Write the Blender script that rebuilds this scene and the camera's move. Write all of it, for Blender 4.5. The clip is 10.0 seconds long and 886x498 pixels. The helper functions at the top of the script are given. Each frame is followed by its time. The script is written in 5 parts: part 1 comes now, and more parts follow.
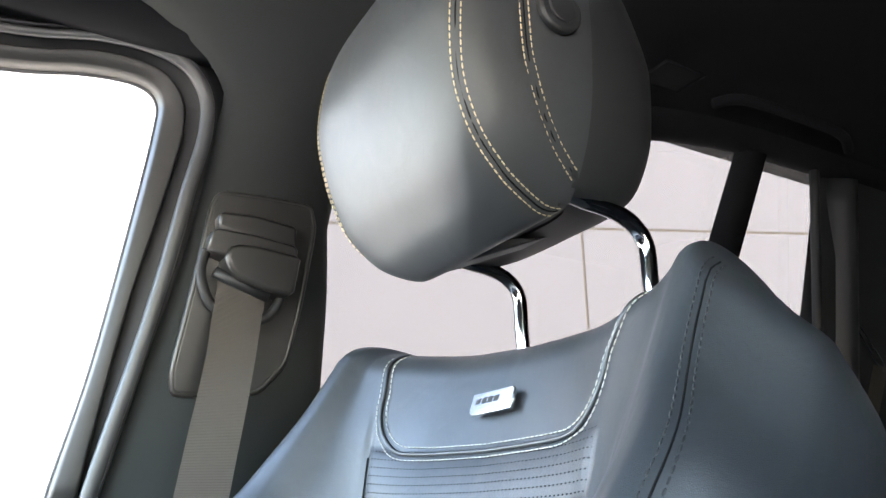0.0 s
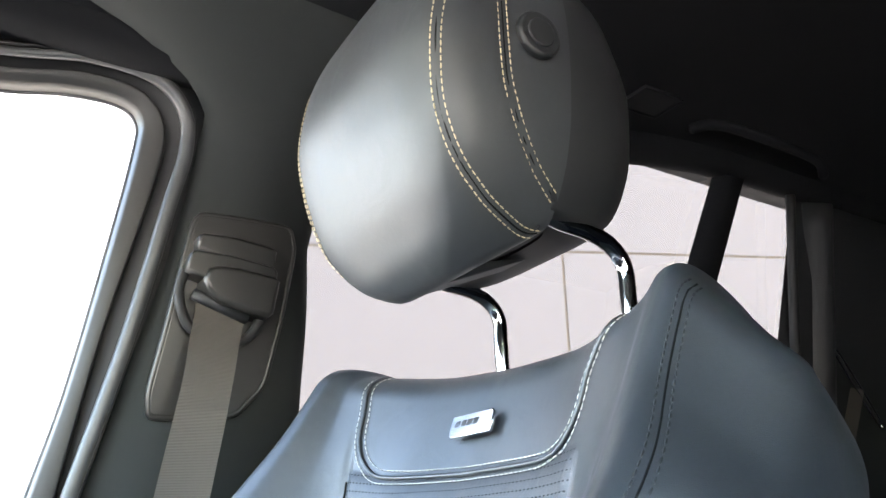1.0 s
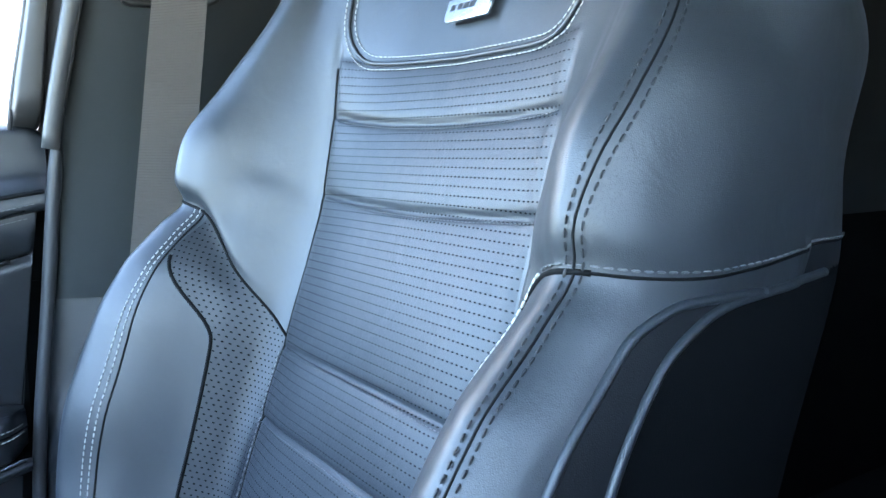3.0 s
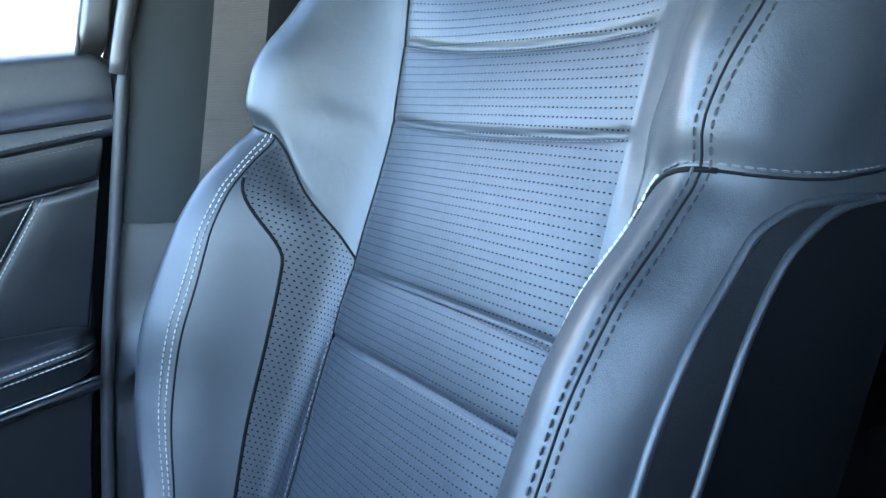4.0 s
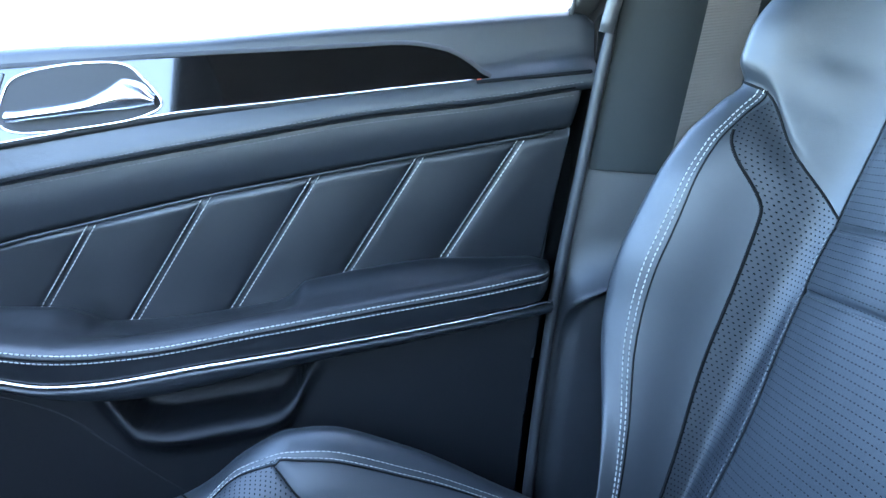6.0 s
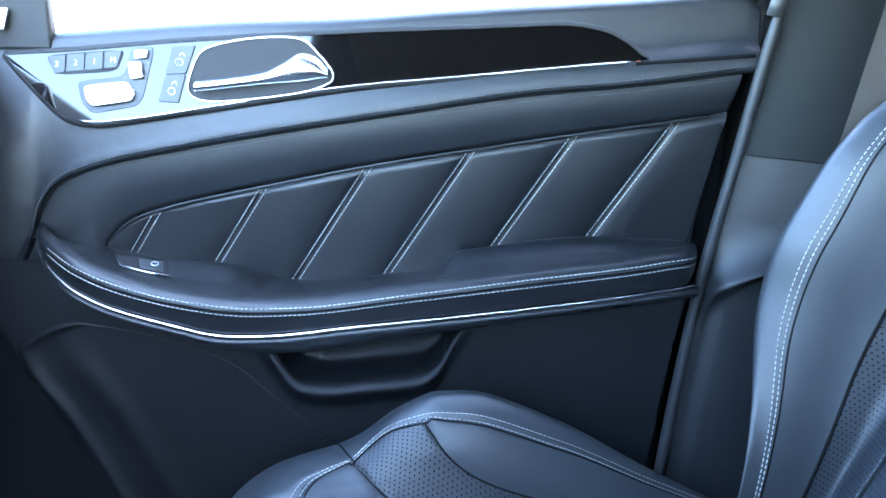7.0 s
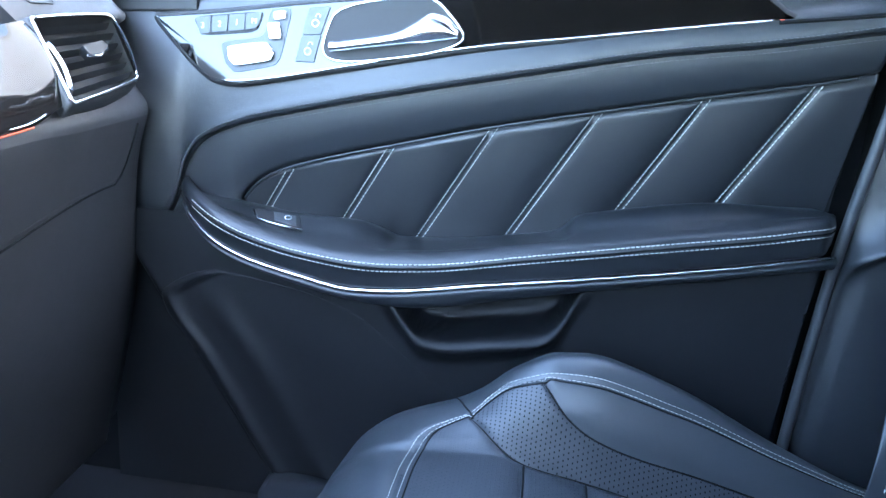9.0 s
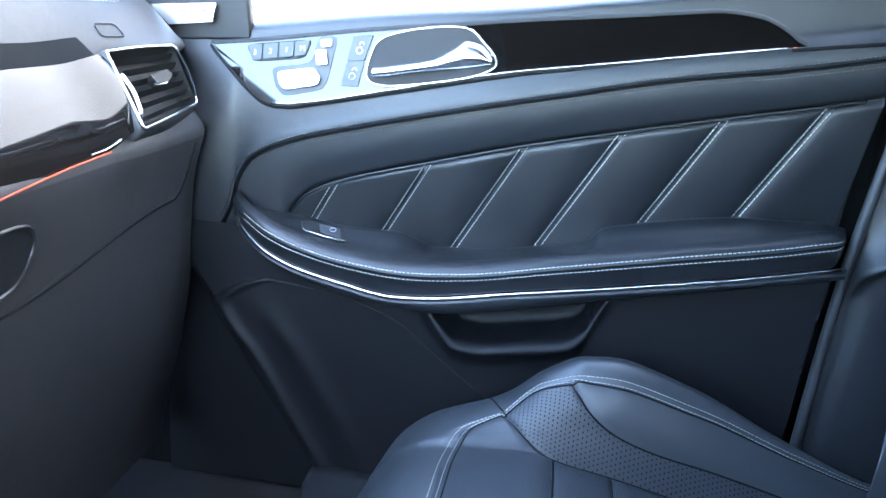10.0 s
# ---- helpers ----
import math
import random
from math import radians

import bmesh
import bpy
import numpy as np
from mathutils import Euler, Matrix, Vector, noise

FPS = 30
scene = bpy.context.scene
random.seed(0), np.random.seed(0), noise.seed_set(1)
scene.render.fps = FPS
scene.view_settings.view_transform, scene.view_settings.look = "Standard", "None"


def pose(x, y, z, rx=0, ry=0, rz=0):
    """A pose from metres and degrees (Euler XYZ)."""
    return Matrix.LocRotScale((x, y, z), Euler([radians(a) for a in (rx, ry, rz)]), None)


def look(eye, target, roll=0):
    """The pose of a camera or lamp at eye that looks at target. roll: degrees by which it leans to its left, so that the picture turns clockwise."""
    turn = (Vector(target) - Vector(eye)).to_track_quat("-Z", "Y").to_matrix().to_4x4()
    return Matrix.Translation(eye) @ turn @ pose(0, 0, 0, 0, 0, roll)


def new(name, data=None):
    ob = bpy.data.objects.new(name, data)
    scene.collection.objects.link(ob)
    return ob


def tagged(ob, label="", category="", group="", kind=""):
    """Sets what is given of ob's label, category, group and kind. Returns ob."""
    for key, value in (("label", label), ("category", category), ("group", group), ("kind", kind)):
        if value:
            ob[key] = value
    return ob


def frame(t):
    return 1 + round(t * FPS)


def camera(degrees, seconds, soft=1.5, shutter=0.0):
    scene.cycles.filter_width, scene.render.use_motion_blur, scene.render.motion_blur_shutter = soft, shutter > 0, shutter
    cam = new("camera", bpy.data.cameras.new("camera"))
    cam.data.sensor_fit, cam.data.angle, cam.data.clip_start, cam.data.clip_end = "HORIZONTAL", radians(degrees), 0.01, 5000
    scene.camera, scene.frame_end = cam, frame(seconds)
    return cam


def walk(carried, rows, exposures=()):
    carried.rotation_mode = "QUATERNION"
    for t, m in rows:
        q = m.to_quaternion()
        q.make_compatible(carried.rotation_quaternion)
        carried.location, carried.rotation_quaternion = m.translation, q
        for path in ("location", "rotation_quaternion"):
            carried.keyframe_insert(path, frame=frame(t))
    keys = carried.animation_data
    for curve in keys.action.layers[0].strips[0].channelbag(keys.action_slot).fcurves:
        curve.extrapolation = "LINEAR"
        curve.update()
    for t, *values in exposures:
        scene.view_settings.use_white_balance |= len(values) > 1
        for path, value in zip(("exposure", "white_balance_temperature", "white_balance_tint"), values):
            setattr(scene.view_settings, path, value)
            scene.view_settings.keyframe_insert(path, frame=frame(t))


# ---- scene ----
from functools import lru_cache

cam = camera(59.0, 10.0)
PATH = [
    (0, (-0.312, -0.176, 1.37), (1.323, -1.121, 2.028), -0.5),
    (0.5, (-0.313, -0.176, 1.369), (1.293, -1.136, 2.075), -0.7),
    (1, (-0.313, -0.177, 1.369), (1.28, -1.153, 2.081), -0.8),
    (1.5, (-0.312, -0.176, 1.367), (1.283, -1.171, 2.05), -0.9),
    (2, (-0.31, -0.17, 1.364), (1.337, -1.21, 1.819), -0.9),
    (2.3, (-0.308, -0.165, 1.362), (1.368, -1.236, 1.574), -0.7),
    (2.5, (-0.303, -0.169, 1.359), (1.38, -1.249, 1.406), -0.4),
    (2.7, (-0.299, -0.171, 1.357), (1.379, -1.254, 1.252), -0.4),
    (3.8, (-0.282, -0.121, 1.333), (1.362, -1.198, 0.96), 0.2),
    (4, (-0.28, -0.107, 1.327), (1.379, -1.161, 0.956), 0.5),
    (4.5, (-0.272, -0.076, 1.317), (1.459, -1.004, 0.941), 1.2),
    (5, (-0.268, -0.017, 1.326), (1.536, -0.766, 0.899), 1.7),
    (5.5, (-0.276, 0.029, 1.3), (1.609, -0.5, 0.89), 2.6),
    (6, (-0.286, 0.073, 1.28), (1.643, -0.249, 0.865), 3.5),
    (6.2, (-0.297, 0.091, 1.28), (1.641, -0.152, 0.849), 3.5),
    (7.3, (-0.313, 0.14, 1.277), (1.619, 0.15, 0.761), 4.9),
    (7.5, (-0.308, 0.131, 1.272), (1.616, 0.199, 0.732), 4.7),
    (8, (-0.316, 0.151, 1.268), (1.594, 0.272, 0.688), 4.8),
    (8.5, (-0.32, 0.153, 1.275), (1.581, 0.325, 0.678), 4.7),
    (9, (-0.324, 0.154, 1.276), (1.573, 0.358, 0.677), 4.5),
    (9.5, (-0.354, 0.172, 1.29), (1.541, 0.396, 0.689), 4.4),
    (10, (-0.399, 0.171, 1.315), (1.491, 0.419, 0.709), 4.2),
]
walk(cam, [(t, look(eye, target, roll)) for t, eye, target, roll in PATH],
     exposures=[(0, 4.98, 7300, 10), (1.4, 5.12, 7200, 9), (2.1, 5.17, 6900, 8), (2.7, 5.0, 6400, 6), (4.0, 5.02, 6000, 4), (6.0, 5.1, 5900, 3), (7.5, 5.35, 5950, 4), (8.5, 5.5, 5950, 4), (10, 5.25, 6250, 4)])

# ---------------------------------------------------------------- light
SUN_EL, SUN_AZ = 52.0, 215.0
world = bpy.data.worlds.new("sky_world")
scene.world = world
world.use_nodes = True
wn = world.node_tree.nodes
wn.clear()
sky = wn.new("ShaderNodeTexSky")
sky.sky_type, sky.sun_disc = "NISHITA", False
sky.sun_elevation, sky.sun_rotation = radians(SUN_EL), radians(SUN_AZ)
sky.dust_density, sky.air_density = 2.0, 1.0
bg = wn.new("ShaderNodeBackground")
bg.inputs["Strength"].default_value = 0.15
wo = wn.new("ShaderNodeOutputWorld")
world.node_tree.links.new(sky.outputs[0], bg.inputs[0])
world.node_tree.links.new(bg.outputs[0], wo.inputs[0])
sun_data = bpy.data.lights.new("sun", "SUN")
sun_data.energy, sun_data.angle, sun_data.color = 3.0, radians(2), (1.0, 0.96, 0.9)
sun = new("sun", sun_data)
sun.matrix_world = look((3 * math.sin(radians(SUN_AZ)), 3 * math.cos(radians(SUN_AZ)), 3 * math.tan(radians(SUN_EL)) + 1), (0, 0, 1))

# ---------------------------------------------------------------- materials
def mat(name, color, rough=0.5, metal=0.0, spec=0.5, grain=0.0, bump=0.0, scale=600.0, vary=0.15, coat=0.0, kind="noise"):
    m = bpy.data.materials.new(name)
    m.use_nodes = True
    nt = m.node_tree
    n, l = nt.nodes, nt.links
    b = n["Principled BSDF"]
    b.inputs["Roughness"].default_value = rough
    b.inputs["Metallic"].default_value = metal
    b.inputs["Specular IOR Level"].default_value = spec
    b.inputs["Coat Weight"].default_value = coat
    b.inputs["Coat Roughness"].default_value = 0.03
    tc = n.new("ShaderNodeTexCoord")
    big = n.new("ShaderNodeTexNoise")
    big.inputs["Scale"].default_value, big.inputs["Detail"].default_value = 9.0, 5.0
    l.new(tc.outputs["Object"], big.inputs["Vector"])
    ramp = n.new("ShaderNodeMapRange")
    ramp.inputs[3].default_value, ramp.inputs[4].default_value = 1 - vary, 1 + vary
    l.new(big.outputs[0], ramp.inputs[0])
    mul = n.new("ShaderNodeVectorMath")
    mul.operation = "SCALE"
    mul.inputs[0].default_value = color
    l.new(ramp.outputs[0], mul.inputs["Scale"])
    l.new(mul.outputs[0], b.inputs["Base Color"])
    rr = n.new("ShaderNodeMapRange")
    rr.inputs[3].default_value, rr.inputs[4].default_value = max(0.0, rough - 0.3 * vary), min(1.0, rough + 0.3 * vary)
    l.new(big.outputs[0], rr.inputs[0])
    l.new(rr.outputs[0], b.inputs["Roughness"])
    if bump > 0:
        if kind == "leather":
            fine = n.new("ShaderNodeTexVoronoi")
            fine.feature = "DISTANCE_TO_EDGE"
            fine.inputs["Scale"].default_value = scale
        else:
            fine = n.new("ShaderNodeTexNoise")
            fine.inputs["Scale"].default_value, fine.inputs["Detail"].default_value = scale, 3.0
        l.new(tc.outputs["Object"], fine.inputs["Vector"])
        bp = n.new("ShaderNodeBump")
        bp.inputs["Strength"].default_value, bp.inputs["Distance"].default_value = bump, 0.0006
        l.new(fine.outputs[0], bp.inputs["Height"])
        l.new(bp.outputs[0], b.inputs["Normal"])
        if kind == "leather":
            crease = n.new("ShaderNodeTexNoise")
            crease.inputs["Scale"].default_value, crease.inputs["Detail"].default_value = 28.0, 4.0
            crease.inputs["Distortion"].default_value = 0.6
            l.new(tc.outputs["Object"], crease.inputs["Vector"])
            b2 = n.new("ShaderNodeBump")
            b2.inputs["Strength"].default_value, b2.inputs["Distance"].default_value = 0.22, 0.004
            l.new(crease.outputs[0], b2.inputs["Height"])
            l.new(b2.outputs[0], bp.inputs["Normal"])
    return m


LEATHER = mat("black_leather", (0.025, 0.029, 0.034), 0.42, spec=0.75, bump=0.25, scale=900, kind="leather")
LEATHER_HEAD = mat("headrest_leather", (0.03, 0.033, 0.037), 0.5, spec=0.6, bump=0.25, scale=900, kind="leather")
# Darker copy of the seat leather; the driver seat's shade is in its colour.
LEATHER_SHADED = mat("side_leather", (0.009, 0.010, 0.012), 0.55, spec=0.3, bump=0.25, scale=900, kind="leather")
LEATHER_DOOR = mat("door_leather", (0.009, 0.0108, 0.0132), 0.4, spec=0.6, bump=0.25, scale=900, kind="leather")
SOFT = mat("soft_touch_vinyl", (0.015, 0.0178, 0.0215), 0.42, spec=0.65, bump=0.3, scale=1100, kind="leather")
HARD = mat("hard_lower_plastic", (0.008, 0.009, 0.011), 0.5, spec=0.28, bump=0.3, scale=1100, kind="leather")
# Near-black that puts the shade of narrow gaps into the colour.
GAP_SHADE = mat("gap_shade", (0.009, 0.0095, 0.010), 0.8, spec=0.08)
SEAM = mat("shaded_seam", (0.005, 0.0055, 0.006), 0.75, spec=0.15)
PLATE = mat("satin_black_plate", (0.026, 0.025, 0.024), 0.32, spec=0.6, vary=0.08)
DASH_GLOSS = mat("dash_lacquer", (0.014, 0.012, 0.011), 0.07, spec=0.45, vary=0.05)
PLASTIC = mat("black_plastic", (0.016, 0.017, 0.019), 0.5, bump=0.2, scale=1300)
TRIM = mat("satin_pillar_plastic", (0.02, 0.022, 0.0255), 0.36, spec=0.5, bump=0.35, scale=1100, kind="leather")
PILLAR = mat("pillar_fabric", (0.0205, 0.0235, 0.0235), 0.8, spec=0.35, bump=0.4, scale=1500)
HEADLINER = mat("black_headliner", (0.011, 0.0115, 0.013), 0.95, spec=0.08, bump=0.4, scale=1500)
WEBBING = mat("grey_webbing", (0.085, 0.073, 0.063), 0.7, bump=0.4, scale=1200)
THREAD = mat("pale_thread", (0.46, 0.45, 0.41), 0.6, vary=0.1)
DIM_THREAD = mat("grey_thread", (0.12, 0.123, 0.126), 0.6, vary=0.1)
DARK_THREAD = mat("dark_thread", (0.017, 0.019, 0.022), 0.6, vary=0.1)
GOLD_THREAD = mat("cream_thread", (0.48, 0.39, 0.25), 0.6, vary=0.1)
SWITCH = mat("satin_black_switch", (0.05, 0.055, 0.06), 0.35, vary=0.05)
LEGEND = mat("white_legend", (0.75, 0.76, 0.78), 0.5, vary=0.02)
CHROME = mat("chrome", (0.8, 0.81, 0.83), 0.08, metal=1.0, vary=0.03)
SATIN = mat("satin_aluminium", (0.72, 0.74, 0.77), 0.25, metal=1.0, vary=0.05)
GLOSS = mat("gloss_black_lacquer", (0.004, 0.0036, 0.0034), 0.05, spec=0.5, coat=0.6, vary=0.05)
RUBBER = mat("black_rubber", (0.015, 0.015, 0.016), 0.65, vary=0.1)
FRAME = mat("satin_frame_plastic", (0.03, 0.0295, 0.0285), 0.5, spec=0.4, vary=0.08)
SEAL = mat("grey_window_seal", (0.06, 0.061, 0.063), 0.4, vary=0.1)
DOOR_SEAL = mat("dark_door_seal", (0.036, 0.037, 0.040), 0.45, spec=0.4, vary=0.1)
DASH = mat("dash_vinyl", (0.05, 0.05, 0.052), 0.52, spec=0.5, bump=0.35, scale=900, kind="leather")
LOWER_DASH = mat("lower_dash_vinyl", (0.038, 0.038, 0.04), 0.58, spec=0.35, bump=0.35, scale=900, kind="leather")
# Woven cloth, its colour lowered further in place of shade from the left.
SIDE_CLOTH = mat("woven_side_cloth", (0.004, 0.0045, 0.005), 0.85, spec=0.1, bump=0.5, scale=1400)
GLOW = mat("ambient_glow", (0.6, 0.08, 0.02), 0.5)
GLOW.node_tree.nodes["Principled BSDF"].inputs["Emission Color"].default_value = (1.0, 0.13, 0.04, 1)
GLOW.node_tree.nodes["Principled BSDF"].inputs["Emission Strength"].default_value = 0.003
CARPET = mat("black_carpet", (0.028, 0.028, 0.031), 0.95, spec=0.1, bump=0.8, scale=900)
RENDER_WALL = mat("pale_wall_panel", (0.62, 0.58, 0.57), 0.7, vary=0.03)
JOINT_GREY = mat("joint_sealant", (0.47, 0.39, 0.30), 0.8, vary=0.05)
ASPHALT = mat("grey_concrete", (0.3, 0.293, 0.28), 0.9, bump=0.6, scale=200)


def perforated(name, color, rough, pitch_u, pitch_v, hole_u, hole_v, dark):
    """Leather with punched holes in staggered rows; the UV map is in metres."""
    m = mat(name, color, rough, bump=0.25, scale=900, kind="leather")
    nt = m.node_tree
    n, l = nt.nodes, nt.links
    b = n["Principled BSDF"]
    uv = n.new("ShaderNodeUVMap")
    sep = n.new("ShaderNodeSeparateXYZ")
    l.new(uv.outputs[0], sep.inputs[0])
    def math_node(op, a, c=None):
        q = n.new("ShaderNodeMath")
        q.operation = op
        for k, val in enumerate((a, c)):
            if val is None:
                continue
            if isinstance(val, (int, float)):
                q.inputs[k].default_value = val
            else:
                l.new(val, q.inputs[k])
        return q.outputs[0]
    v = math_node("DIVIDE", sep.outputs[1], pitch_v)
    row = math_node("FLOOR", v)
    shift = math_node("MULTIPLY", math_node("PINGPONG", row, 1.0), 0.5)
    u = math_node("ADD", math_node("DIVIDE", sep.outputs[0], pitch_u), shift)
    du = math_node("DIVIDE", math_node("SUBTRACT", math_node("FRACT", u), 0.5), hole_u / pitch_u)
    dv = math_node("DIVIDE", math_node("SUBTRACT", math_node("FRACT", v), 0.5), hole_v / pitch_v)
    d = math_node("ADD", math_node("MULTIPLY", du, du), math_node("MULTIPLY", dv, dv))
    hole = n.new("ShaderNodeMapRange")
    hole.inputs[1].default_value, hole.inputs[2].default_value = 0.5, 1.3
    l.new(d, hole.inputs[0])
    old = b.inputs["Base Color"].links[0].from_socket
    mul = n.new("ShaderNodeVectorMath")
    mul.operation = "SCALE"
    l.new(old, mul.inputs[0])
    l.new(math_node("ADD", math_node("MULTIPLY", hole.outputs[0], 1 - dark), dark), mul.inputs["Scale"])
    l.new(mul.outputs[0], b.inputs["Base Color"])
    spec = math_node("MULTIPLY", hole.outputs[0], 0.5)
    l.new(spec, b.inputs["Specular IOR Level"])
    bp = n.new("ShaderNodeBump")
    bp.inputs["Strength"].default_value, bp.inputs["Distance"].default_value = 0.35, 0.0008
    l.new(hole.outputs[0], bp.inputs["Height"])
    old_n = b.inputs["Normal"].links[0].from_socket
    l.new(old_n, bp.inputs["Normal"])
    l.new(bp.outputs[0], b.inputs["Normal"])
    return m


# ribs across the belt webbing
wnt = WEBBING.node_tree
rib = wnt.nodes.new("ShaderNodeTexWave")
rib.wave_type, rib.bands_direction = "BANDS", "Y"
rib.inputs["Scale"].default_value = 190
rib_uv = wnt.nodes.new("ShaderNodeUVMap")
wnt.links.new(rib_uv.outputs[0], rib.inputs["Vector"])
rib_bump = wnt.nodes.new("ShaderNodeBump")
rib_bump.inputs["Strength"].default_value, rib_bump.inputs["Distance"].default_value = 0.7, 0.0008
wnt.links.new(rib.outputs[0], rib_bump.inputs["Height"])
wnt.links.new(rib_bump.outputs[0], wnt.nodes["Principled BSDF"].inputs["Normal"])
PERF = perforated("perforated_leather", (0.028, 0.032, 0.038), 0.42, 0.0050, 0.0074, 0.0014, 0.00062, 0.38)
# Cushion holes are painted paler, imitating light caught on their rims.
PERF_CUSHION = perforated("perforated_cushion_leather", (0.021, 0.024, 0.029), 0.42, 0.0056, 0.0050, 0.0008, 0.0008, 1.9)
PERF_BOLSTER = perforated("perforated_bolster_leather", (0.021, 0.024, 0.029), 0.38, 0.0060, 0.0056, 0.0012, 0.0008, 0.22)


def tinted(name, color):
    """Thin window glass: tinted, with a mirror reflection."""
    m = bpy.data.materials.new(name)
    m.use_nodes = True
    n, l = m.node_tree.nodes, m.node_tree.links
    n.clear()
    tr, gl, fr, mix, out = (n.new(k) for k in ("ShaderNodeBsdfTransparent", "ShaderNodeBsdfGlossy", "ShaderNodeFresnel", "ShaderNodeMixShader", "ShaderNodeOutputMaterial"))
    tr.inputs[0].default_value = (*color, 1)
    gl.inputs["Roughness"].default_value = 0.0
    fr.inputs[0].default_value = 1.45
    l.new(fr.outputs[0], mix.inputs[0])
    l.new(tr.outputs[0], mix.inputs[1])
    l.new(gl.outputs[0], mix.inputs[2])
    l.new(mix.outputs[0], out.inputs[0])
    return m


PRIVACY = tinted("privacy_glass", (0.074, 0.073, 0.075))


# ---------------------------------------------------------------- mesh helpers
def part(name, bm, material, parent=None, label="", smooth=True):
    me = bpy.data.meshes.new(name)
    for f in bm.faces:
        f.smooth = smooth
    bm.to_mesh(me)
    bm.free()
    me.materials.append(material)
    return hang(new(name, me), parent, label)


def hang(ob, parent, label=""):
    """Puts ob under its thing or part, leaving it where it stands."""
    ob.parent = parent
    if parent is not None and parent.data is None:
        ob.matrix_parent_inverse = parent.matrix_basis.inverted()
    if label:
        tagged(ob, label)
    return ob


def thing(name, label, category, kind="", group="", at=(0, 0, 0)):
    ob = new(name)
    ob.empty_display_size = 0.05
    ob.matrix_basis = Matrix.Translation(at)
    return tagged(ob, label, category, group, kind)


def catmull(pts, x):
    """Smooth value at x through (x, y...) control rows, with no overshoot."""
    last = len(pts) - 1
    if x <= pts[0][0]:
        return tuple(pts[0][1:])
    if x >= pts[last][0]:
        return tuple(pts[last][1:])
    i = 0
    while pts[i + 1][0] <= x:
        i += 1
    a, b = pts[i], pts[i + 1]
    h = b[0] - a[0]
    t = (x - a[0]) / h
    t2, t3 = t * t, t * t * t
    w0, w1, w2, w3 = 2 * t3 - 3 * t2 + 1, (t3 - 2 * t2 + t) * h, -2 * t3 + 3 * t2, (t3 - t2) * h
    out = []
    for k in range(1, len(a)):
        d = (b[k] - a[k]) / h
        m0 = m1 = d
        if i > 0:
            e = (a[k] - pts[i - 1][k]) / (a[0] - pts[i - 1][0])
            m0 = 2 * e * d / (e + d) if e * d > 0 else 0.0
        if i + 1 < last:
            e = (pts[i + 2][k] - b[k]) / (pts[i + 2][0] - b[0])
            m1 = 2 * e * d / (e + d) if e * d > 0 else 0.0
        out.append(w0 * a[k] + w1 * m0 + w2 * b[k] + w3 * m1)
    return tuple(out)


def curve(pts, n, closed=False):
    """A smooth path of n points through the given ones."""
    p = [np.array(q, float) for q in pts]
    m = len(p)
    out = []
    segs = m if closed else m - 1
    for k in range(n):
        g = k * segs / (n if closed else n - 1)
        i = min(int(g), segs - 1)
        t = g - i
        def at(j):
            return p[j % m] if closed else p[min(max(j, 0), m - 1)]
        a, b, c, d = at(i - 1), at(i), at(i + 1), at(i + 2)
        out.append(0.5 * (2*b + (c - a)*t + (2*a - 5*b + 4*c - d)*t*t + (3*b - a - 3*c + d)*t**3))
    return out


def grid(f, us, vs, uv=None, wrap=False):
    bm = bmesh.new()
    rows = [[bm.verts.new(f(u, v)) for v in vs] for u in us]
    lay = bm.loops.layers.uv.new("UVMap")
    nv = len(vs)
    for i in range(len(us) - 1):
        for j in range(nv if wrap else nv - 1):
            k = (j + 1) % nv
            fc = bm.faces.new((rows[i][j], rows[i + 1][j], rows[i + 1][k], rows[i][k]))
            for lo, (uu, vv) in zip(fc.loops, ((us[i], vs[j]), (us[i + 1], vs[j]), (us[i + 1], vs[k]), (us[i], vs[k]))):
                lo[lay].uv = uv(uu, vv) if uv else (uu, vv)
    return bm


def regions(f, us, vs, key, uv):
    """One surface cut into panels: a bmesh for each key that key(u, v) gives."""
    co = [[f(u, v) for v in vs] for u in us]
    out, made = {}, {}
    for i in range(len(us) - 1):
        for j in range(len(vs) - 1):
            k = key((us[i] + us[i + 1]) / 2, (vs[j] + vs[j + 1]) / 2)
            if k not in out:
                out[k] = bmesh.new()
                out[k].loops.layers.uv.new("UVMap")
                made[k] = {}
            bm, seen = out[k], made[k]
            corner = ((i, j), (i + 1, j), (i + 1, j + 1), (i, j + 1))
            vv = []
            for c in corner:
                if c not in seen:
                    seen[c] = bm.verts.new(co[c[0]][c[1]])
                vv.append(seen[c])
            fc = bm.faces.new(vv)
            lay = bm.loops.layers.uv[0]
            for lo, c in zip(fc.loops, corner):
                lo[lay].uv = uv(us[c[0]], vs[c[1]])
    return out


def span(a, b, n):
    return [a + (b - a) * i / (n - 1) for i in range(n)]


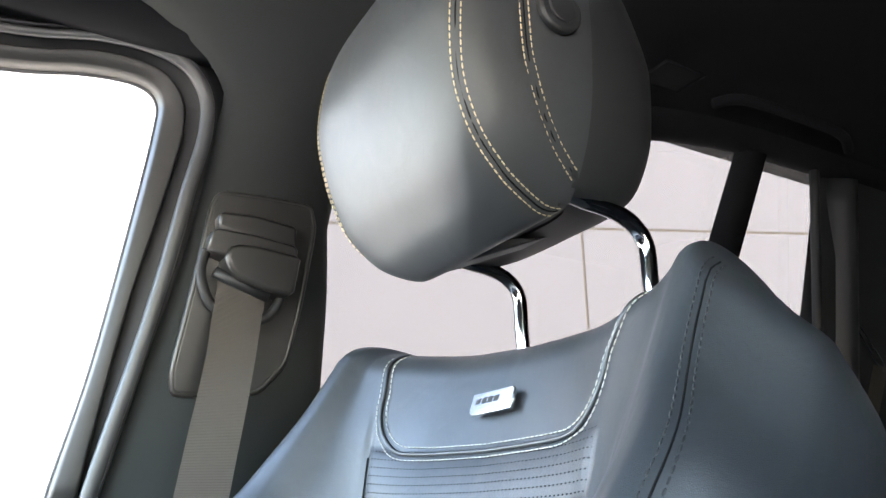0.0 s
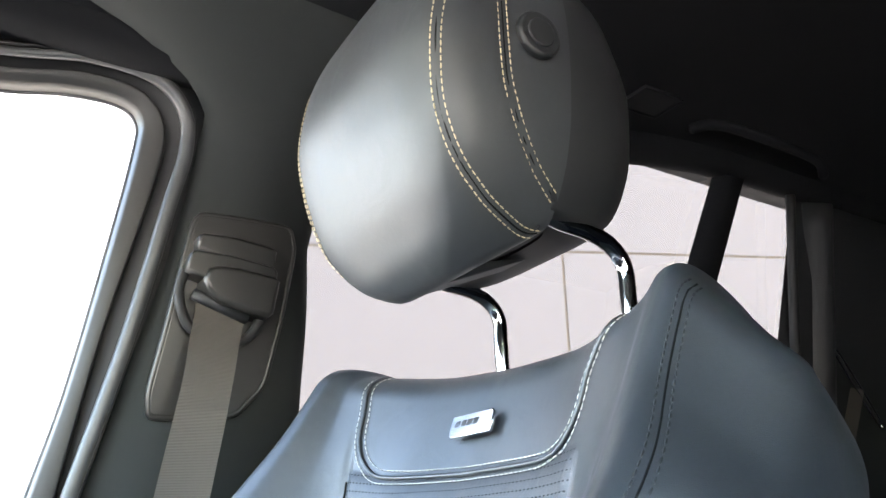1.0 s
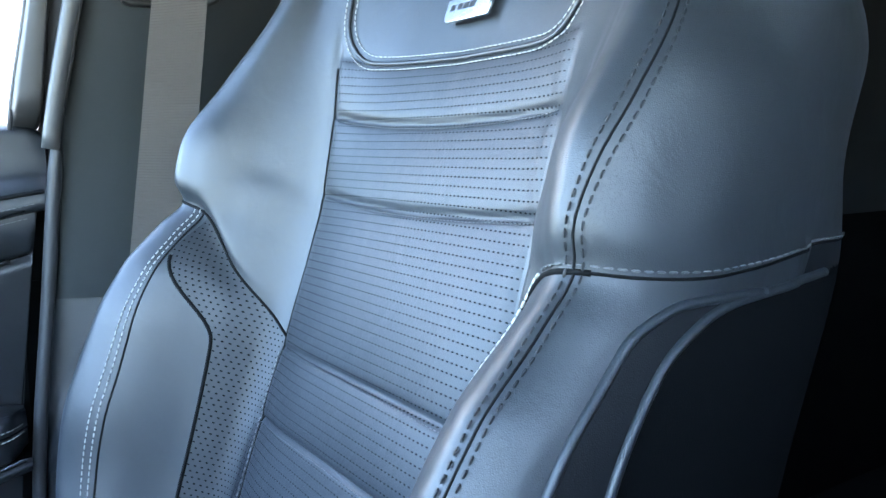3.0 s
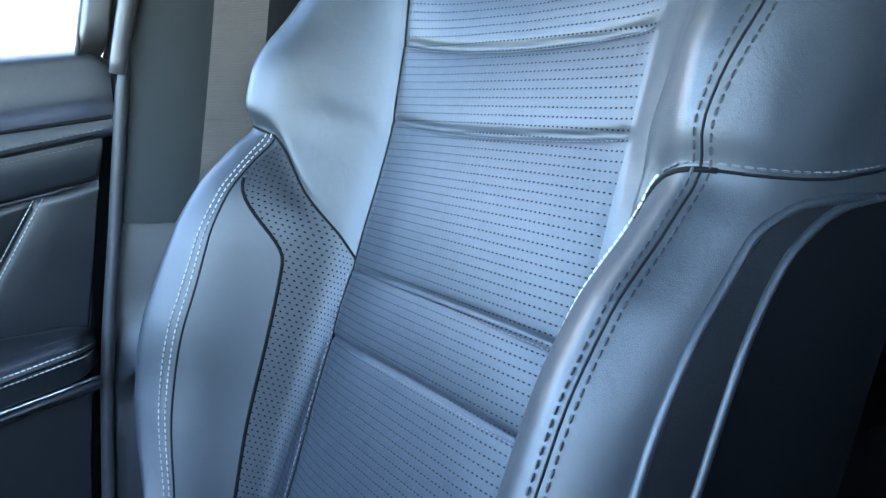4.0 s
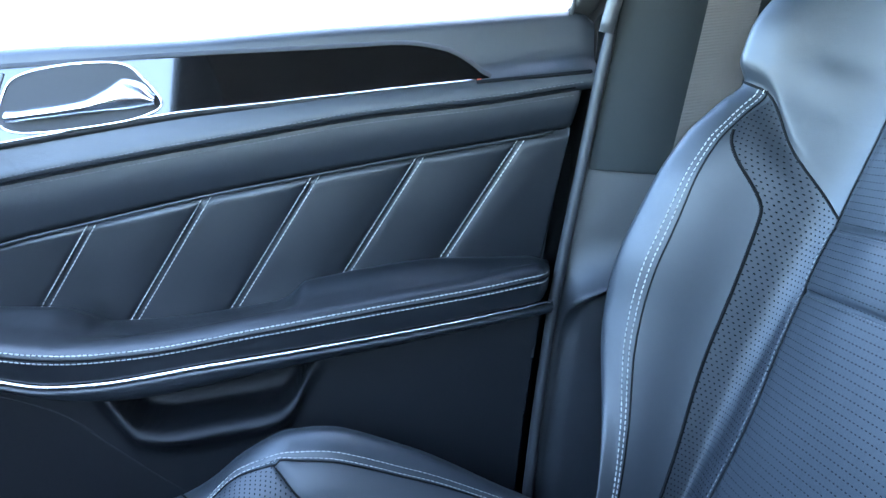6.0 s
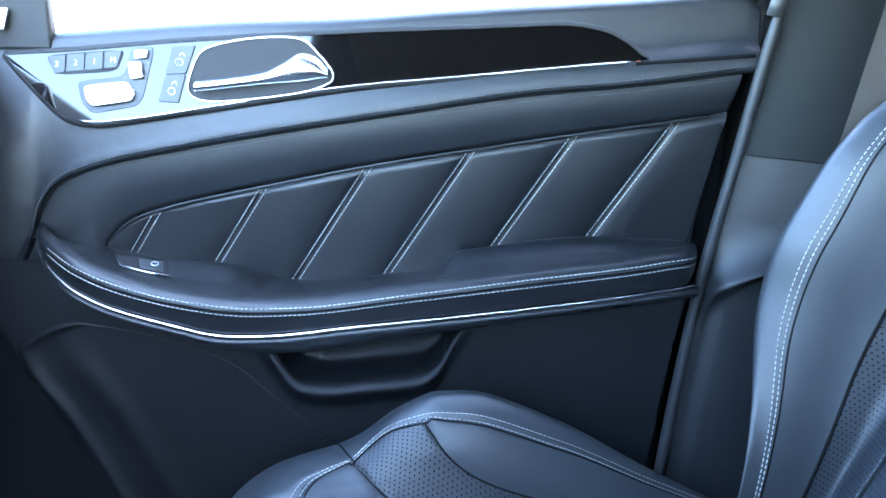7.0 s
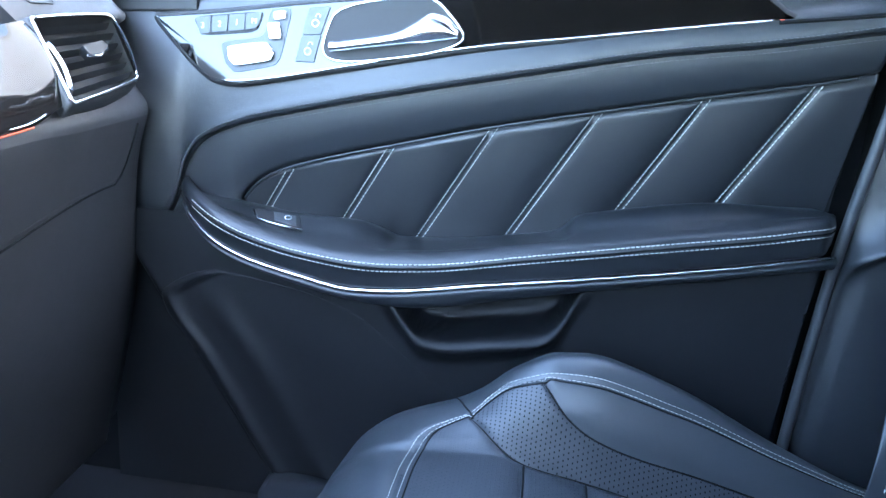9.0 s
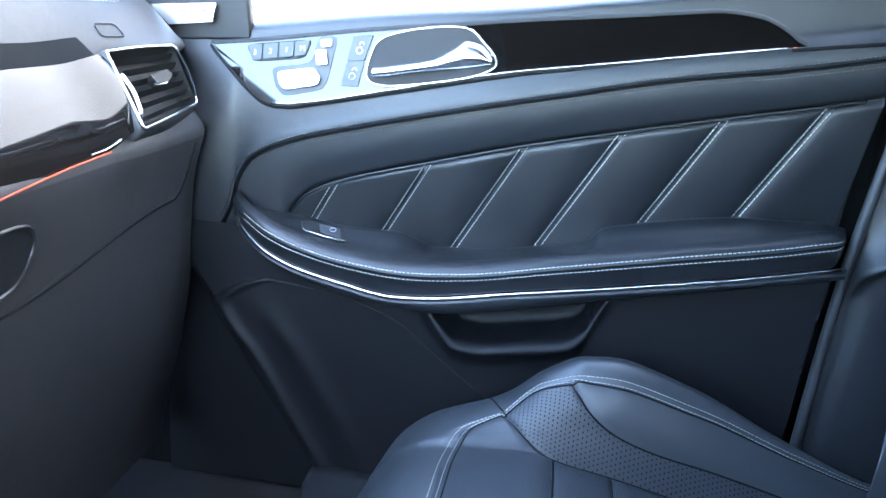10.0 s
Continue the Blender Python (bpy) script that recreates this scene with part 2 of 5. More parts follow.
def tube(pts, r, sides=8, closed=False, flat=1.0):
    """A round bar along the points."""
    bm = bmesh.new()
    p = [Vector(q) for q in pts]
    m = len(p)
    rings = []
    up = None
    for i in range(m):
        a, b = (p[(i - 1) % m], p[(i + 1) % m]) if closed else (p[max(i - 1, 0)], p[min(i + 1, m - 1)])
        d = (b - a).normalized()
        if up is None:
            up = d.orthogonal().normalized()
        up = (up - d * up.dot(d)).normalized()
        side = d.cross(up)
        rr = r(i / (m - 1)) if callable(r) else r
        rings.append([bm.verts.new(p[i] + rr * (math.cos(2*math.pi*k/sides) * up + flat * math.sin(2*math.pi*k/sides) * side)) for k in range(sides)])
    for i in range(m if closed else m - 1):
        a, b = rings[i], rings[(i + 1) % m]
        for k in range(sides):
            bm.faces.new((a[k], a[(k + 1) % sides], b[(k + 1) % sides], b[k]))
    if not closed:
        bm.faces.new(rings[0][::-1])
        bm.faces.new(rings[-1])
    return bm


def join(bms):
    out = bmesh.new()
    for b in bms:
        me = bpy.data.meshes.new("join")
        b.to_mesh(me)
        b.free()
        out.from_mesh(me)
        bpy.data.meshes.remove(me)
    return out


def slab(outline, place, depth, bevel=0.003, steps=3):
    """A plate with rounded rim: outline of 2D points, place(u, v, h) gives the world point at height h above its base."""
    bm = bmesh.new()
    n = len(outline)
    c = np.mean(np.array(outline), axis=0)
    o = [np.array(q, float) for q in outline]
    nor = []
    area = sum(o[i][0] * o[(i + 1) % n][1] - o[(i + 1) % n][0] * o[i][1] for i in range(n))
    for i in range(n):
        d = o[(i + 1) % n] - o[i - 1]
        d = d / (np.linalg.norm(d) + 1e-9)
        nor.append(np.array((-d[1], d[0])) * (1 if area > 0 else -1))
    levels = [(0.0, 0.0), (0.0, depth - bevel)]
    for k in range(1, steps + 1):
        a = k / steps * math.pi / 2
        levels.append((bevel * (1 - math.cos(a)), depth - bevel + bevel * math.sin(a)))
    rings = [[bm.verts.new(place(*(o[i] + nor[i] * ins), h)) for i in range(n)] for ins, h in levels]
    for a, b in zip(rings, rings[1:]):
        for i in range(n):
            bm.faces.new((a[i], a[(i + 1) % n], b[(i + 1) % n], b[i]))
    bm.faces.new([bm.verts.new(v.co) for v in rings[-1]])
    bm.faces.new([bm.verts.new(v.co) for v in rings[0][::-1]])
    bmesh.ops.recalc_face_normals(bm, faces=bm.faces)
    bmesh.ops.triangulate(bm, faces=[f for f in bm.faces if len(f.verts) > 4])
    return bm


def box(x0, x1, y0, y1, z0, z1, bevel=0.0):
    bm = bmesh.new()
    bmesh.ops.create_cube(bm, size=1)
    for v in bm.verts:
        v.co = Vector(((x0 + x1) / 2 + v.co.x * (x1 - x0), (y0 + y1) / 2 + v.co.y * (y1 - y0), (z0 + z1) / 2 + v.co.z * (z1 - z0)))
    if bevel:
        bmesh.ops.bevel(bm, geom=bm.edges[:], offset=bevel, segments=2, affect="EDGES")
    return bm


def stitch_row(pts, pitch=0.006, length=0.0042, r=0.0006):
    """Thread stitches laid one after another along a path."""
    p = [Vector(q) for q in pts]
    cum = [0.0]
    for a, b in zip(p, p[1:]):
        cum.append(cum[-1] + (b - a).length)
    def at(s):
        s = min(max(s, 0), cum[-1])
        i = max(0, min(int(np.searchsorted(cum, s)) - 1, len(p) - 2))
        g = (s - cum[i]) / max(cum[i + 1] - cum[i], 1e-9)
        return p[i].lerp(p[i + 1], g)
    verts, faces = [], []
    s = 0.0
    while s + length < cum[-1]:
        a, b = at(s), at(s + length)
        d = (b - a).normalized()
        u = d.orthogonal().normalized()
        w = d.cross(u)
        k = len(verts)
        for q, rr in ((a, 0.45), (a.lerp(b, 0.2), 1), (a.lerp(b, 0.8), 1), (b, 0.45)):
            for c in range(5):
                an = 2 * math.pi * c / 5
                verts.append(q + r * rr * (math.cos(an) * u + math.sin(an) * w))
        for ring in range(3):
            for c in range(5):
                faces.append((k + ring*5 + c, k + ring*5 + (c+1) % 5, k + ring*5 + 5 + (c+1) % 5, k + ring*5 + 5 + c))
        faces.append(tuple(k + c for c in range(4, -1, -1)))
        faces.append(tuple(k + 15 + c for c in range(5)))
        s += pitch
    return verts, faces


def stitching(name, paths, parent, material=None, label="", **kw):
    verts, faces = [], []
    for p in paths:
        v, f = stitch_row(p, **kw)
        faces += [tuple(i + len(verts) for i in q) for q in f]
        verts += v
    me = bpy.data.meshes.new(name)
    me.from_pydata(verts, [], faces)
    me.materials.append(material or THREAD)
    return hang(new(name, me), parent, label)


def smooth(e0, e1, x):
    t = min(max((x - e0) / (e1 - e0), 0), 1)
    return t * t * (3 - 2 * t)

# ---------------------------------------------------------------- surroundings
ground = part("ground", box(-60, 60, -60, 60, -0.2, 0.0), ASPHALT, smooth=False)
tagged(ground, "grey concrete yard under the car", "ground", kind="structure")

# pale panel-clad wall behind the car, square to the view through the rear windows
WALL_AT, WALL_TURN = Vector((3.945, -3.845, 0)), radians(65.0)
wall_m = Matrix.Translation(WALL_AT) @ Matrix.Rotation(WALL_TURN, 4, "Z")
wall_bm = box(-9, 9, -0.3, -0.01, 0, 7)
JOINTS = (0.0, 3.45)
bmesh.ops.transform(wall_bm, matrix=wall_m, verts=wall_bm.verts)
wall_back = part("wall_back", wall_bm, JOINT_GREY, smooth=False)
tagged(wall_back, "pale beige panel-clad building wall", "wall", kind="structure")

# cladding panels with open joints
PANEL_W, PANEL_H, JOINT_U, JOINT_Z = 3.0, 1.7, JOINTS[0], JOINTS[1]
panel_me = None
for i in range(-4, 4):
    for k in range(-3, 4):
        u0, z0 = JOINT_U + i * PANEL_W, JOINT_Z + k * PANEL_H
        if z0 < 0 or z0 + PANEL_H > 7 or abs(u0 + PANEL_W / 2) > 8:
            continue
        if panel_me is None:
            bm = box(0.010, PANEL_W - 0.010, -0.012, -0.007, 0.010, PANEL_H - 0.010, 0.001)
            panel_me = bpy.data.meshes.new("wall_panel")
            bm.to_mesh(panel_me)
            bm.free()
            panel_me.materials.append(RENDER_WALL)
        ob = new("wall_panel", panel_me)
        ob.matrix_basis = wall_m @ Matrix.Translation((u0, 0, z0))
        ob.parent = wall_back

# ---------------------------------------------------------------- car shell
shell = thing("car_body", "dark interior shell of a parked off-road car", "car", kind="structure")


def side_x(z):
    """Inner face of the car's side: the glasshouse leans inwards."""
    return 0.70 if z < 1.36 else 0.70 - 0.135 * (z - 1.36)


def sill(y):
    return float(catmull([(-0.30, 1.387), (-0.25, 1.383), (-0.10, 1.362), (0.10, 1.334), (0.25, 1.311), (0.405, 1.293), (0.62, 1.262), (0.70, 1.25), (0.90, 1.22)], y)[0])


# headliner
def roof(u, v):
    x = -1.15 + 1.76 * v
    edge = max(0.0, abs(x + 0.22) - 0.55) / 0.35
    return (x, u, 1.985 + 0.12 * smooth(-0.4, -1.5, u) + 0.05 - 0.19 * smooth(-0.1, 0.47, u) - 0.13 * edge ** 2)


part("headliner", grid(roof, span(0.47, -2.7, 60), span(0, 1, 40)), HEADLINER, shell, "black fabric roof lining")
part("roof_panel", box(-1.2, 0.75, -2.75, 0.52, 2.20, 2.23), PLASTIC, shell, smooth=False)
part("floor_pan", box(-1.1, 0.85, -2.7, 1.3, 0.40, 0.45), CARPET, shell, "black carpeted floor", smooth=False)
# Unseen wall added in place of rear glass, to keep the rear sky out.
part("tail", box(-1.1, 0.85, -2.75, -2.7, 0.45, 2.2), PLASTIC, shell, smooth=False)
part("side_lower", box(0.80, 0.85, -2.7, 1.3, 0.45, 1.19), HEADLINER, shell, smooth=False)
part("side_lower", box(-1.15, -1.1, -2.7, 0.52, 0.45, 1.28), PLASTIC, shell, smooth=False)
# Unseen closing boxes on the driver's side, sized to limit light and darken reflections.
part("driver_side", box(-1.15, -1.1, -2.7, -0.55, 1.28, 2.2), HEADLINER, shell, smooth=False)
part("driver_rail_block", box(-1.15, -1.1, -0.55, 0.70, 1.80, 2.2), HEADLINER, shell, smooth=False)
# Unseen boxes added to block side light, about where the driver's seat would stand.
part("driver_light_block", box(-0.66, -0.62, -1.2, 0.55, 0.45, 0.98), HEADLINER, shell, smooth=False)
part("driver_light_block", box(-0.66, -0.62, -0.20, 0.20, 0.98, 1.35), HEADLINER, shell, smooth=False)
part("driver_light_block", box(-0.66, -0.62, -1.2, -0.20, 0.98, 1.43), HEADLINER, shell, smooth=False)
# Unseen box added to keep low light off the floor.
part("driver_door_block", box(-1.15, -1.1, 0.52, 1.25, 0.45, 1.20), PLASTIC, shell, smooth=False)
part("rear_glass", grid(lambda y, v: Vector((side_x(1.30 + 0.8 * v) + 0.03, y, 1.30 + 0.8 * v)), span(-0.47, -2.6, 8), span(0, 1, 4)), PRIVACY, shell, "dark tinted rear side glass")
part("sill_trim", box(0.655, 0.735, -0.25, 0.515, 0.452, 0.556, 0.012), TRIM, shell, "black door sill trim")
part("firewall", box(-1.1, 0.85, 1.25, 1.3, 0.45, 1.25), HEADLINER, shell, smooth=False)


# centre pillar: lower and upper trim
def pillar_front(z):
    return float(catmull([(0.45, -0.232), (0.75, -0.238), (0.98, -0.249), (1.18, -0.271), (1.37, -0.293), (1.43, -0.304), (1.54, -0.325), (1.68, -0.356), (1.79, -0.372), (1.90, -0.384), (2.05, -0.40)], z)[0])


def pillar_width(z):
    return 0.184 + 0.25 * min(max(1.76 - z, 0.0), 0.38)


def pillar(z, v):
    y0, y1 = pillar_front(z), pillar_front(z) - pillar_width(z)
    y0 += 0.05 * smooth(1.90, 1.96, z) + 0.75 * max(0.0, (z - 1.93) / 0.11) ** 2.2  # flares forward into the roof lining
    yy = y0 + (y1 - y0) * v
    bulge = 0.035 * math.sin(math.pi * min(max(v, 0), 1)) ** 0.5
    return Vector((side_x(z) + 0.02 - bulge - 0.03 * smooth(1.82, 1.95, z) - 0.14 * smooth(1.88, 2.06, z) ** 1.5, yy, z))


b_pillar = tagged(thing("center_pillar", "black centre pillar with moulded trim", "pillar", kind="structure"), kind="structure")
part("upper_trim", grid(pillar, span(1.18, 2.04, 60), span(0, 1, 24)), PILLAR, b_pillar, "soft grey-black upper trim")
def pillar_pad(z, v):
    """Lower trim: a bevelled face that tapers downwards along the front edge."""
    p = pillar(z, v)
    edge = 0.05 + 0.55 * smooth(0.975, 1.09, z) ** 1.3
    crest = pillar(z, edge).x - 0.026 * smooth(0.95, 1.02, z)
    if v < edge:
        p.x += (0.722 + (crest - 0.722) * v / edge - p.x) * smooth(0.93, 1.0, z)
    else:
        p.x += (crest - p.x) * smooth(0.10, 0.0, v - edge)
    return p + Vector((0.003, 0, 0))


part("lower_trim", grid(pillar_pad, span(0.45, 0.93, 16) + span(0.93, 1.178, 60)[1:], span(0, 1, 60)), TRIM, b_pillar, "smooth black lower trim")
part("pillar_core", grid(lambda z, v: Vector((side_x(z) + 0.02 + 0.07 * math.sin(math.pi * v), pillar_front(z) - 0.002 - (pillar_width(z) - 0.004) * v, z)), span(0.45, 2.1, 40), span(0, 1, 10)), PLASTIC, b_pillar)

# Jamb coloured near-black for the shade in the door gap.
part("pillar_jamb", box(0.738, 0.80, -0.33, -0.287, 0.46, 1.42), GAP_SHADE, b_pillar, smooth=False)
# Extra box added behind it to stop light leaking through.
part("pillar_jamb", box(0.804, 0.84, -0.42, -0.20, 1.0, 1.355), GAP_SHADE, b_pillar, smooth=False)
# roof rail above the side windows
rail = [(side_x(1.97) - 0.01, y, 1.985 + 0.125 * smooth(-0.5, -1.5, y)) for y in span(0.6, -2.7, 30)]
part("roof_rail", tube(rail, 0.045, 10), HEADLINER, shell)
part("rail_filler", box(0.62, 0.75, -0.75, 0.7, 2.03, 2.21), PLASTIC, shell, smooth=False)
part("rail_filler", box(0.62, 0.75, -2.7, -0.75, 2.13, 2.21), PLASTIC, shell, smooth=False)

# rear side frame: pillar between rear door glass and quarter glass, and tail pillar
def post_bar(y_top, y_bot, w, x_off=0.0, z0=1.25, z1=2.08):
    return grid(lambda z, v: Vector((side_x(z) - 0.005 + x_off + (0.0 if 0 < v < 1 else 0.03), y_bot + (y_top - y_bot) * (z - z0) / (z1 - z0) - w * v, z)), span(z0, z1, 16), [0, 0.06, 0.5, 0.94, 1.0])


part("rear_post", post_bar(-1.405, -1.072, 0.066), HEADLINER, shell, "black post between the rear side windows")
part("tail_pillar", post_bar(-1.655, -1.47, 0.9), PLASTIC, shell, "black rear pillar trim")
part("rear_sill", box(0.66, 0.80, -2.7, -0.45, 1.20, 1.36), PLASTIC, shell, smooth=False)

# ---------------------------------------------------------------- front passenger seat
SEAT_X = 0.245
R = radians(21.5)
seat = thing("passenger_seat", "black leather front passenger seat with pale contrast stitching", "car seat", at=(SEAT_X, -0.331, 0.45))
SEAT_M = Matrix.Translation((SEAT_X, -0.331, 0.90)) @ Matrix.Rotation(radians(1.5), 4, "Z")
U_AX, N_AX = Vector((0, -math.sin(R), math.cos(R))), Vector((0, math.cos(R), math.sin(R)))

# half cross-sections of the backrest at heights s: insert edge (a, n), inner seam (a, n), crest height n
SECT = [
    (-0.12, 0.172, -0.014, 0.205, 0.000, 0.050),
    (0.00, 0.175, -0.015, 0.208, 0.010, 0.080),
    (0.10, 0.176, -0.015, 0.212, 0.022, 0.112),
    (0.19, 0.176, -0.015, 0.213, 0.030, 0.127),
    (0.26, 0.177, -0.016, 0.215, 0.038, 0.126),
    (0.315, 0.177, -0.014, 0.220, 0.048, 0.117),
    (0.365, 0.176, -0.012, 0.225, 0.049, 0.098),
    (0.392, 0.175, -0.010, 0.225, 0.048, 0.094),
    (0.42, 0.175, -0.008, 0.224, 0.050, 0.099),
    (0.45, 0.175, -0.003, 0.222, 0.045, 0.102),
    (0.52, 0.177, 0.010, 0.220, 0.044, 0.083),
    (0.586, 0.182, 0.025, 0.220, 0.043, 0.064),
    (0.635, 0.186, 0.030, 0.222, 0.041, 0.052),
]
ROLL_FROM, ROLL_BY = 0.635, 0.040
FALL_NEAR = [(0.40, 0.0), (0.45, 0.026), (0.50, 0.050), (0.55, 0.064), (0.62, 0.070), (1.0, 0.070)]
FALL = [(0.40, 0.0), (0.45, 0.018), (0.50, 0.038), (0.55, 0.052), (0.62, 0.060), (1.0, 0.062)]


@lru_cache(maxsize=None)
def back_section(s):
    ai, ni, am, nm, nc = catmull(SECT, min(s, ROLL_FROM))
    up, tip = smooth(0.40, 0.62, s), smooth(0.50, 0.64, s)
    pts = [(0.0, -0.004), (0.09, -0.005 + 0.006 * up), (ai, ni), (am, nm), (0.252 - 0.014 * tip, nc - 0.016 + 0.012 * up), (0.275 - 0.020 * tip, nc),
           (0.300 - 0.018 * tip, nc - 0.022), (0.311 - 0.008 * tip, nc - 0.07), (0.296 - 0.015 * up, -0.105), (0.15, -0.135), (0.0, -0.14)]
    if s < 0.14:
        # the wings turn in at the foot
        pull = smooth(0.14, -0.12, s)
        pts = [(a - pull * w, n) for (a, n), w in zip(pts, (0, 0, 0, 0.018, 0.060, 0.082, 0.092, 0.095, 0.08, 0.02, 0))]
    if s > ROLL_FROM:
        # the top rolls over towards the rear
        g = min((s - ROLL_FROM) / ROLL_BY, 1.0)
        shrink = math.sqrt(max(0.0, 1 - g * g))
        pts = [(a * (0.90 + 0.10 * shrink), -0.06 + (n + 0.06) * shrink) for a, n in pts]
    return pts


WING_RISE = [(0.40, 0.0), (0.43, 0.003), (0.488, 0.013), (0.552, 0.034), (0.62, 0.072), (0.70, 0.10)]
SEAM_S = (0.215, 0.285, 0.44, 0.516)
KNOT = (0.0, 0.10, 0.22, 0.30, 0.38, 0.42, 0.47, 0.53, 0.70, 0.87, 1.0)


@lru_cache(maxsize=None)
def back_local(s, t):
    """t from 0 at the middle of the front to 1 at the middle of the rear; sign gives the side."""
    rows = [(kk, *q) for kk, q in zip(KNOT, back_section(s))]
    a, n = catmull(rows, abs(t))
    if abs(t) < 0.235:
        fade = 1 - (smooth(0.19, 0.235, t) if t > 0 else smooth(0.165, 0.190, -t))
        for q in SEAM_S:
            n -= 0.0034 * fade * math.exp(-((s - seam_bow(q, a)) / 0.0024) ** 2)
        edges = (-0.1, *SEAM_S, 0.567)
        for lo, hi in zip(edges, edges[1:]):
            lo, hi = seam_bow(lo, a), seam_bow(hi, a)
            if lo < s < hi:
                n += 0.0042 * fade * math.sin(math.pi * (s - lo) / (hi - lo)) ** 0.45
    n -= 0.003 * (1 if t > 0 else smooth(0.26, 0.16, s)) * math.exp(-((abs(t) - insert_edge(s)) / 0.008) ** 2) * (1 - smooth(0.56, 0.62, s))
    # the perforated panel lies hollow between its seams
    n += (0.004 * math.exp(-((abs(t) - 0.345) / 0.03) ** 2) - 0.005 * math.exp(-((abs(t) - 0.262) / 0.022) ** 2)) * smooth(0.36, 0.28, s)
    # lower bolster cover tucks under the shoulder leather
    if 0.22 < abs(t) < 0.60:
        d = s - wing_line(t)
        n -= smooth(0.22, 0.34, abs(t)) * (0.013 if t > 0 else 0.006) * math.exp(-(d / (0.011 if d > 0 else 0.022)) ** 2)
    if t > 0:
        n += 0.011 * smooth(0.28, 0.38, t) * smooth(0.62, 0.50, t)
    else:
        n += 0.013 * smooth(0.155, 0.235, -t) * smooth(0.37, 0.25, -t) * smooth(0.34, 0.44, s) * smooth(0.59, 0.50, s)
        n -= 0.014 * smooth(0.43, 0.49, -t) * smooth(0.75, 0.60, -t) * math.exp(-((s - 0.455) / 0.055) ** 2)
        n += (0.007 * math.exp(-((t + 0.33) / 0.06) ** 2) - 0.006 * math.exp(-((t + 0.45) / 0.06) ** 2)) * smooth(0.52, 0.44, s)
    return (a if t >= 0 else -a), n


def insert_edge(s, side=1):
    """The side edge of the perforated insert; it draws in towards the foot, and inboard it stops short of the bolster."""
    return 0.22 - 0.055 * smooth(0.27, 0.02, s) - (0.040 * smooth(0.16, 0.26, s) if side < 0 else 0.0)


def seam_bow(q, a):
    if q not in SEAM_S:
        return q
    return q + (-0.008 if q > 0.4 else 0.003) * (1 - (a / 0.17) ** 2)


def wing_line(t):
    """Height at which the shoulder leather overlaps the lower bolster cover."""
    return 0.285 + 0.106 * smooth(0.18, 0.40, abs(t)) if abs(t) < 0.40 else 0.391 + catmull(WING_RISE, abs(t))[0]


def back(s, t, lift=0.0):
    a, n = back_local(s, t)
    se = min(s, ROLL_FROM + ROLL_BY) + (0.020 if t > 0 else 0.012) * smooth(0.5, 0.67, s) * a / 0.27 + smooth(0.58, 0.67, s) * (0.018 * (a / 0.25) ** 2 + 0.011 * max(0.0, 1 - (a / 0.19) ** 2))
    if t < 0:
        se += 0.015 * math.exp(-((t + 0.355) / 0.075) ** 2) * smooth(0.60, 0.665, s)
    # the shoulder falls away towards the rear
    se -= smooth(0.42, 0.64, s) * catmull(FALL if t > 0 else FALL_NEAR, abs(t))[0]
    q = Vector((a, 0, 0)) + U_AX * se + N_AX * n
    if lift:
        a1, n1 = back_local(s, t + 0.004)
        a0, n0 = back_local(s, t - 0.004)
        nn = Vector((-(n1 - n0), 0, 0)) + N_AX * (a1 - a0)
        q += nn.normalized() * lift
    return SEAT_M @ q


def t_lines():
    return span(0, 0.15, 24) + span(0.15, 0.30, 42)[1:] + span(0.30, 0.42, 20)[1:] + span(0.42, 0.53, 16)[1:] + span(0.53, 0.70, 36)[1:] + span(0.70, 1.0, 12)[1:]


TS = [-t for t in t_lines()[:0:-1]] + t_lines()
SS = span(-0.12, ROLL_FROM, 260) + [ROLL_FROM + ROLL_BY * math.sin(math.pi / 2 * k / 12) for k in range(1, 13)]

U_BASE = 0.566


def u_width(s, a):
    return 0.168 + 0.02 * smooth(0.57, 0.67, s) if a > 0 else 0.134 + 0.045 * smooth(0.575, 0.665, s)


def u_panel(s, a):
    """Inside the stitched panel at the top of the backrest."""
    w = u_width(s, a)
    if s < U_BASE or abs(a) > w:
        return False
    r = 0.05
    dx, ds = abs(a) - (w - r), (U_BASE + r) - s
    return not (dx > 0 and ds > 0 and dx * dx + ds * ds > r * r)


def dark_line(s):
    """The seam that parts the perforated inner panel from the smooth bolster."""
    return 0.30 + 0.068 * smooth(0.27, 0.348, s)


SIDE_EDGE = [(-0.12, 0.535), (0.26, 0.53), (0.32, 0.52), (0.36, 0.511), (0.39, 0.522), (0.425, 0.592), (0.445, 0.634), (0.47, 0.70)]
PIPE_EDGE = [(-0.12, 0.50), (0.10, 0.492), (0.255, 0.488), (0.335, 0.484), (0.365, 0.482), (0.39, 0.496), (0.415, 0.566), (0.425, 0.61)]


def back_key(s, t):
    a, n = back_local(s, t)
    side = "L" if t < 0 else "R"
    if abs(t) < 0.235 and u_panel(s, a):
        return "top"
    if abs(t) < insert_edge(s, t):
        return "insert" if s < U_BASE + 0.004 else "shoulder" + side
    if s < wing_line(t):
        if abs(t) < dark_line(s):
            return "inner" + side
        if abs(t) > catmull(SIDE_EDGE, s)[0]:
            return "side" + side
        return ("lower" if abs(t) < catmull(PIPE_EDGE, s)[0] else "edge") + side
    return "shoulder" + side if abs(t) < 0.70 else "rear"


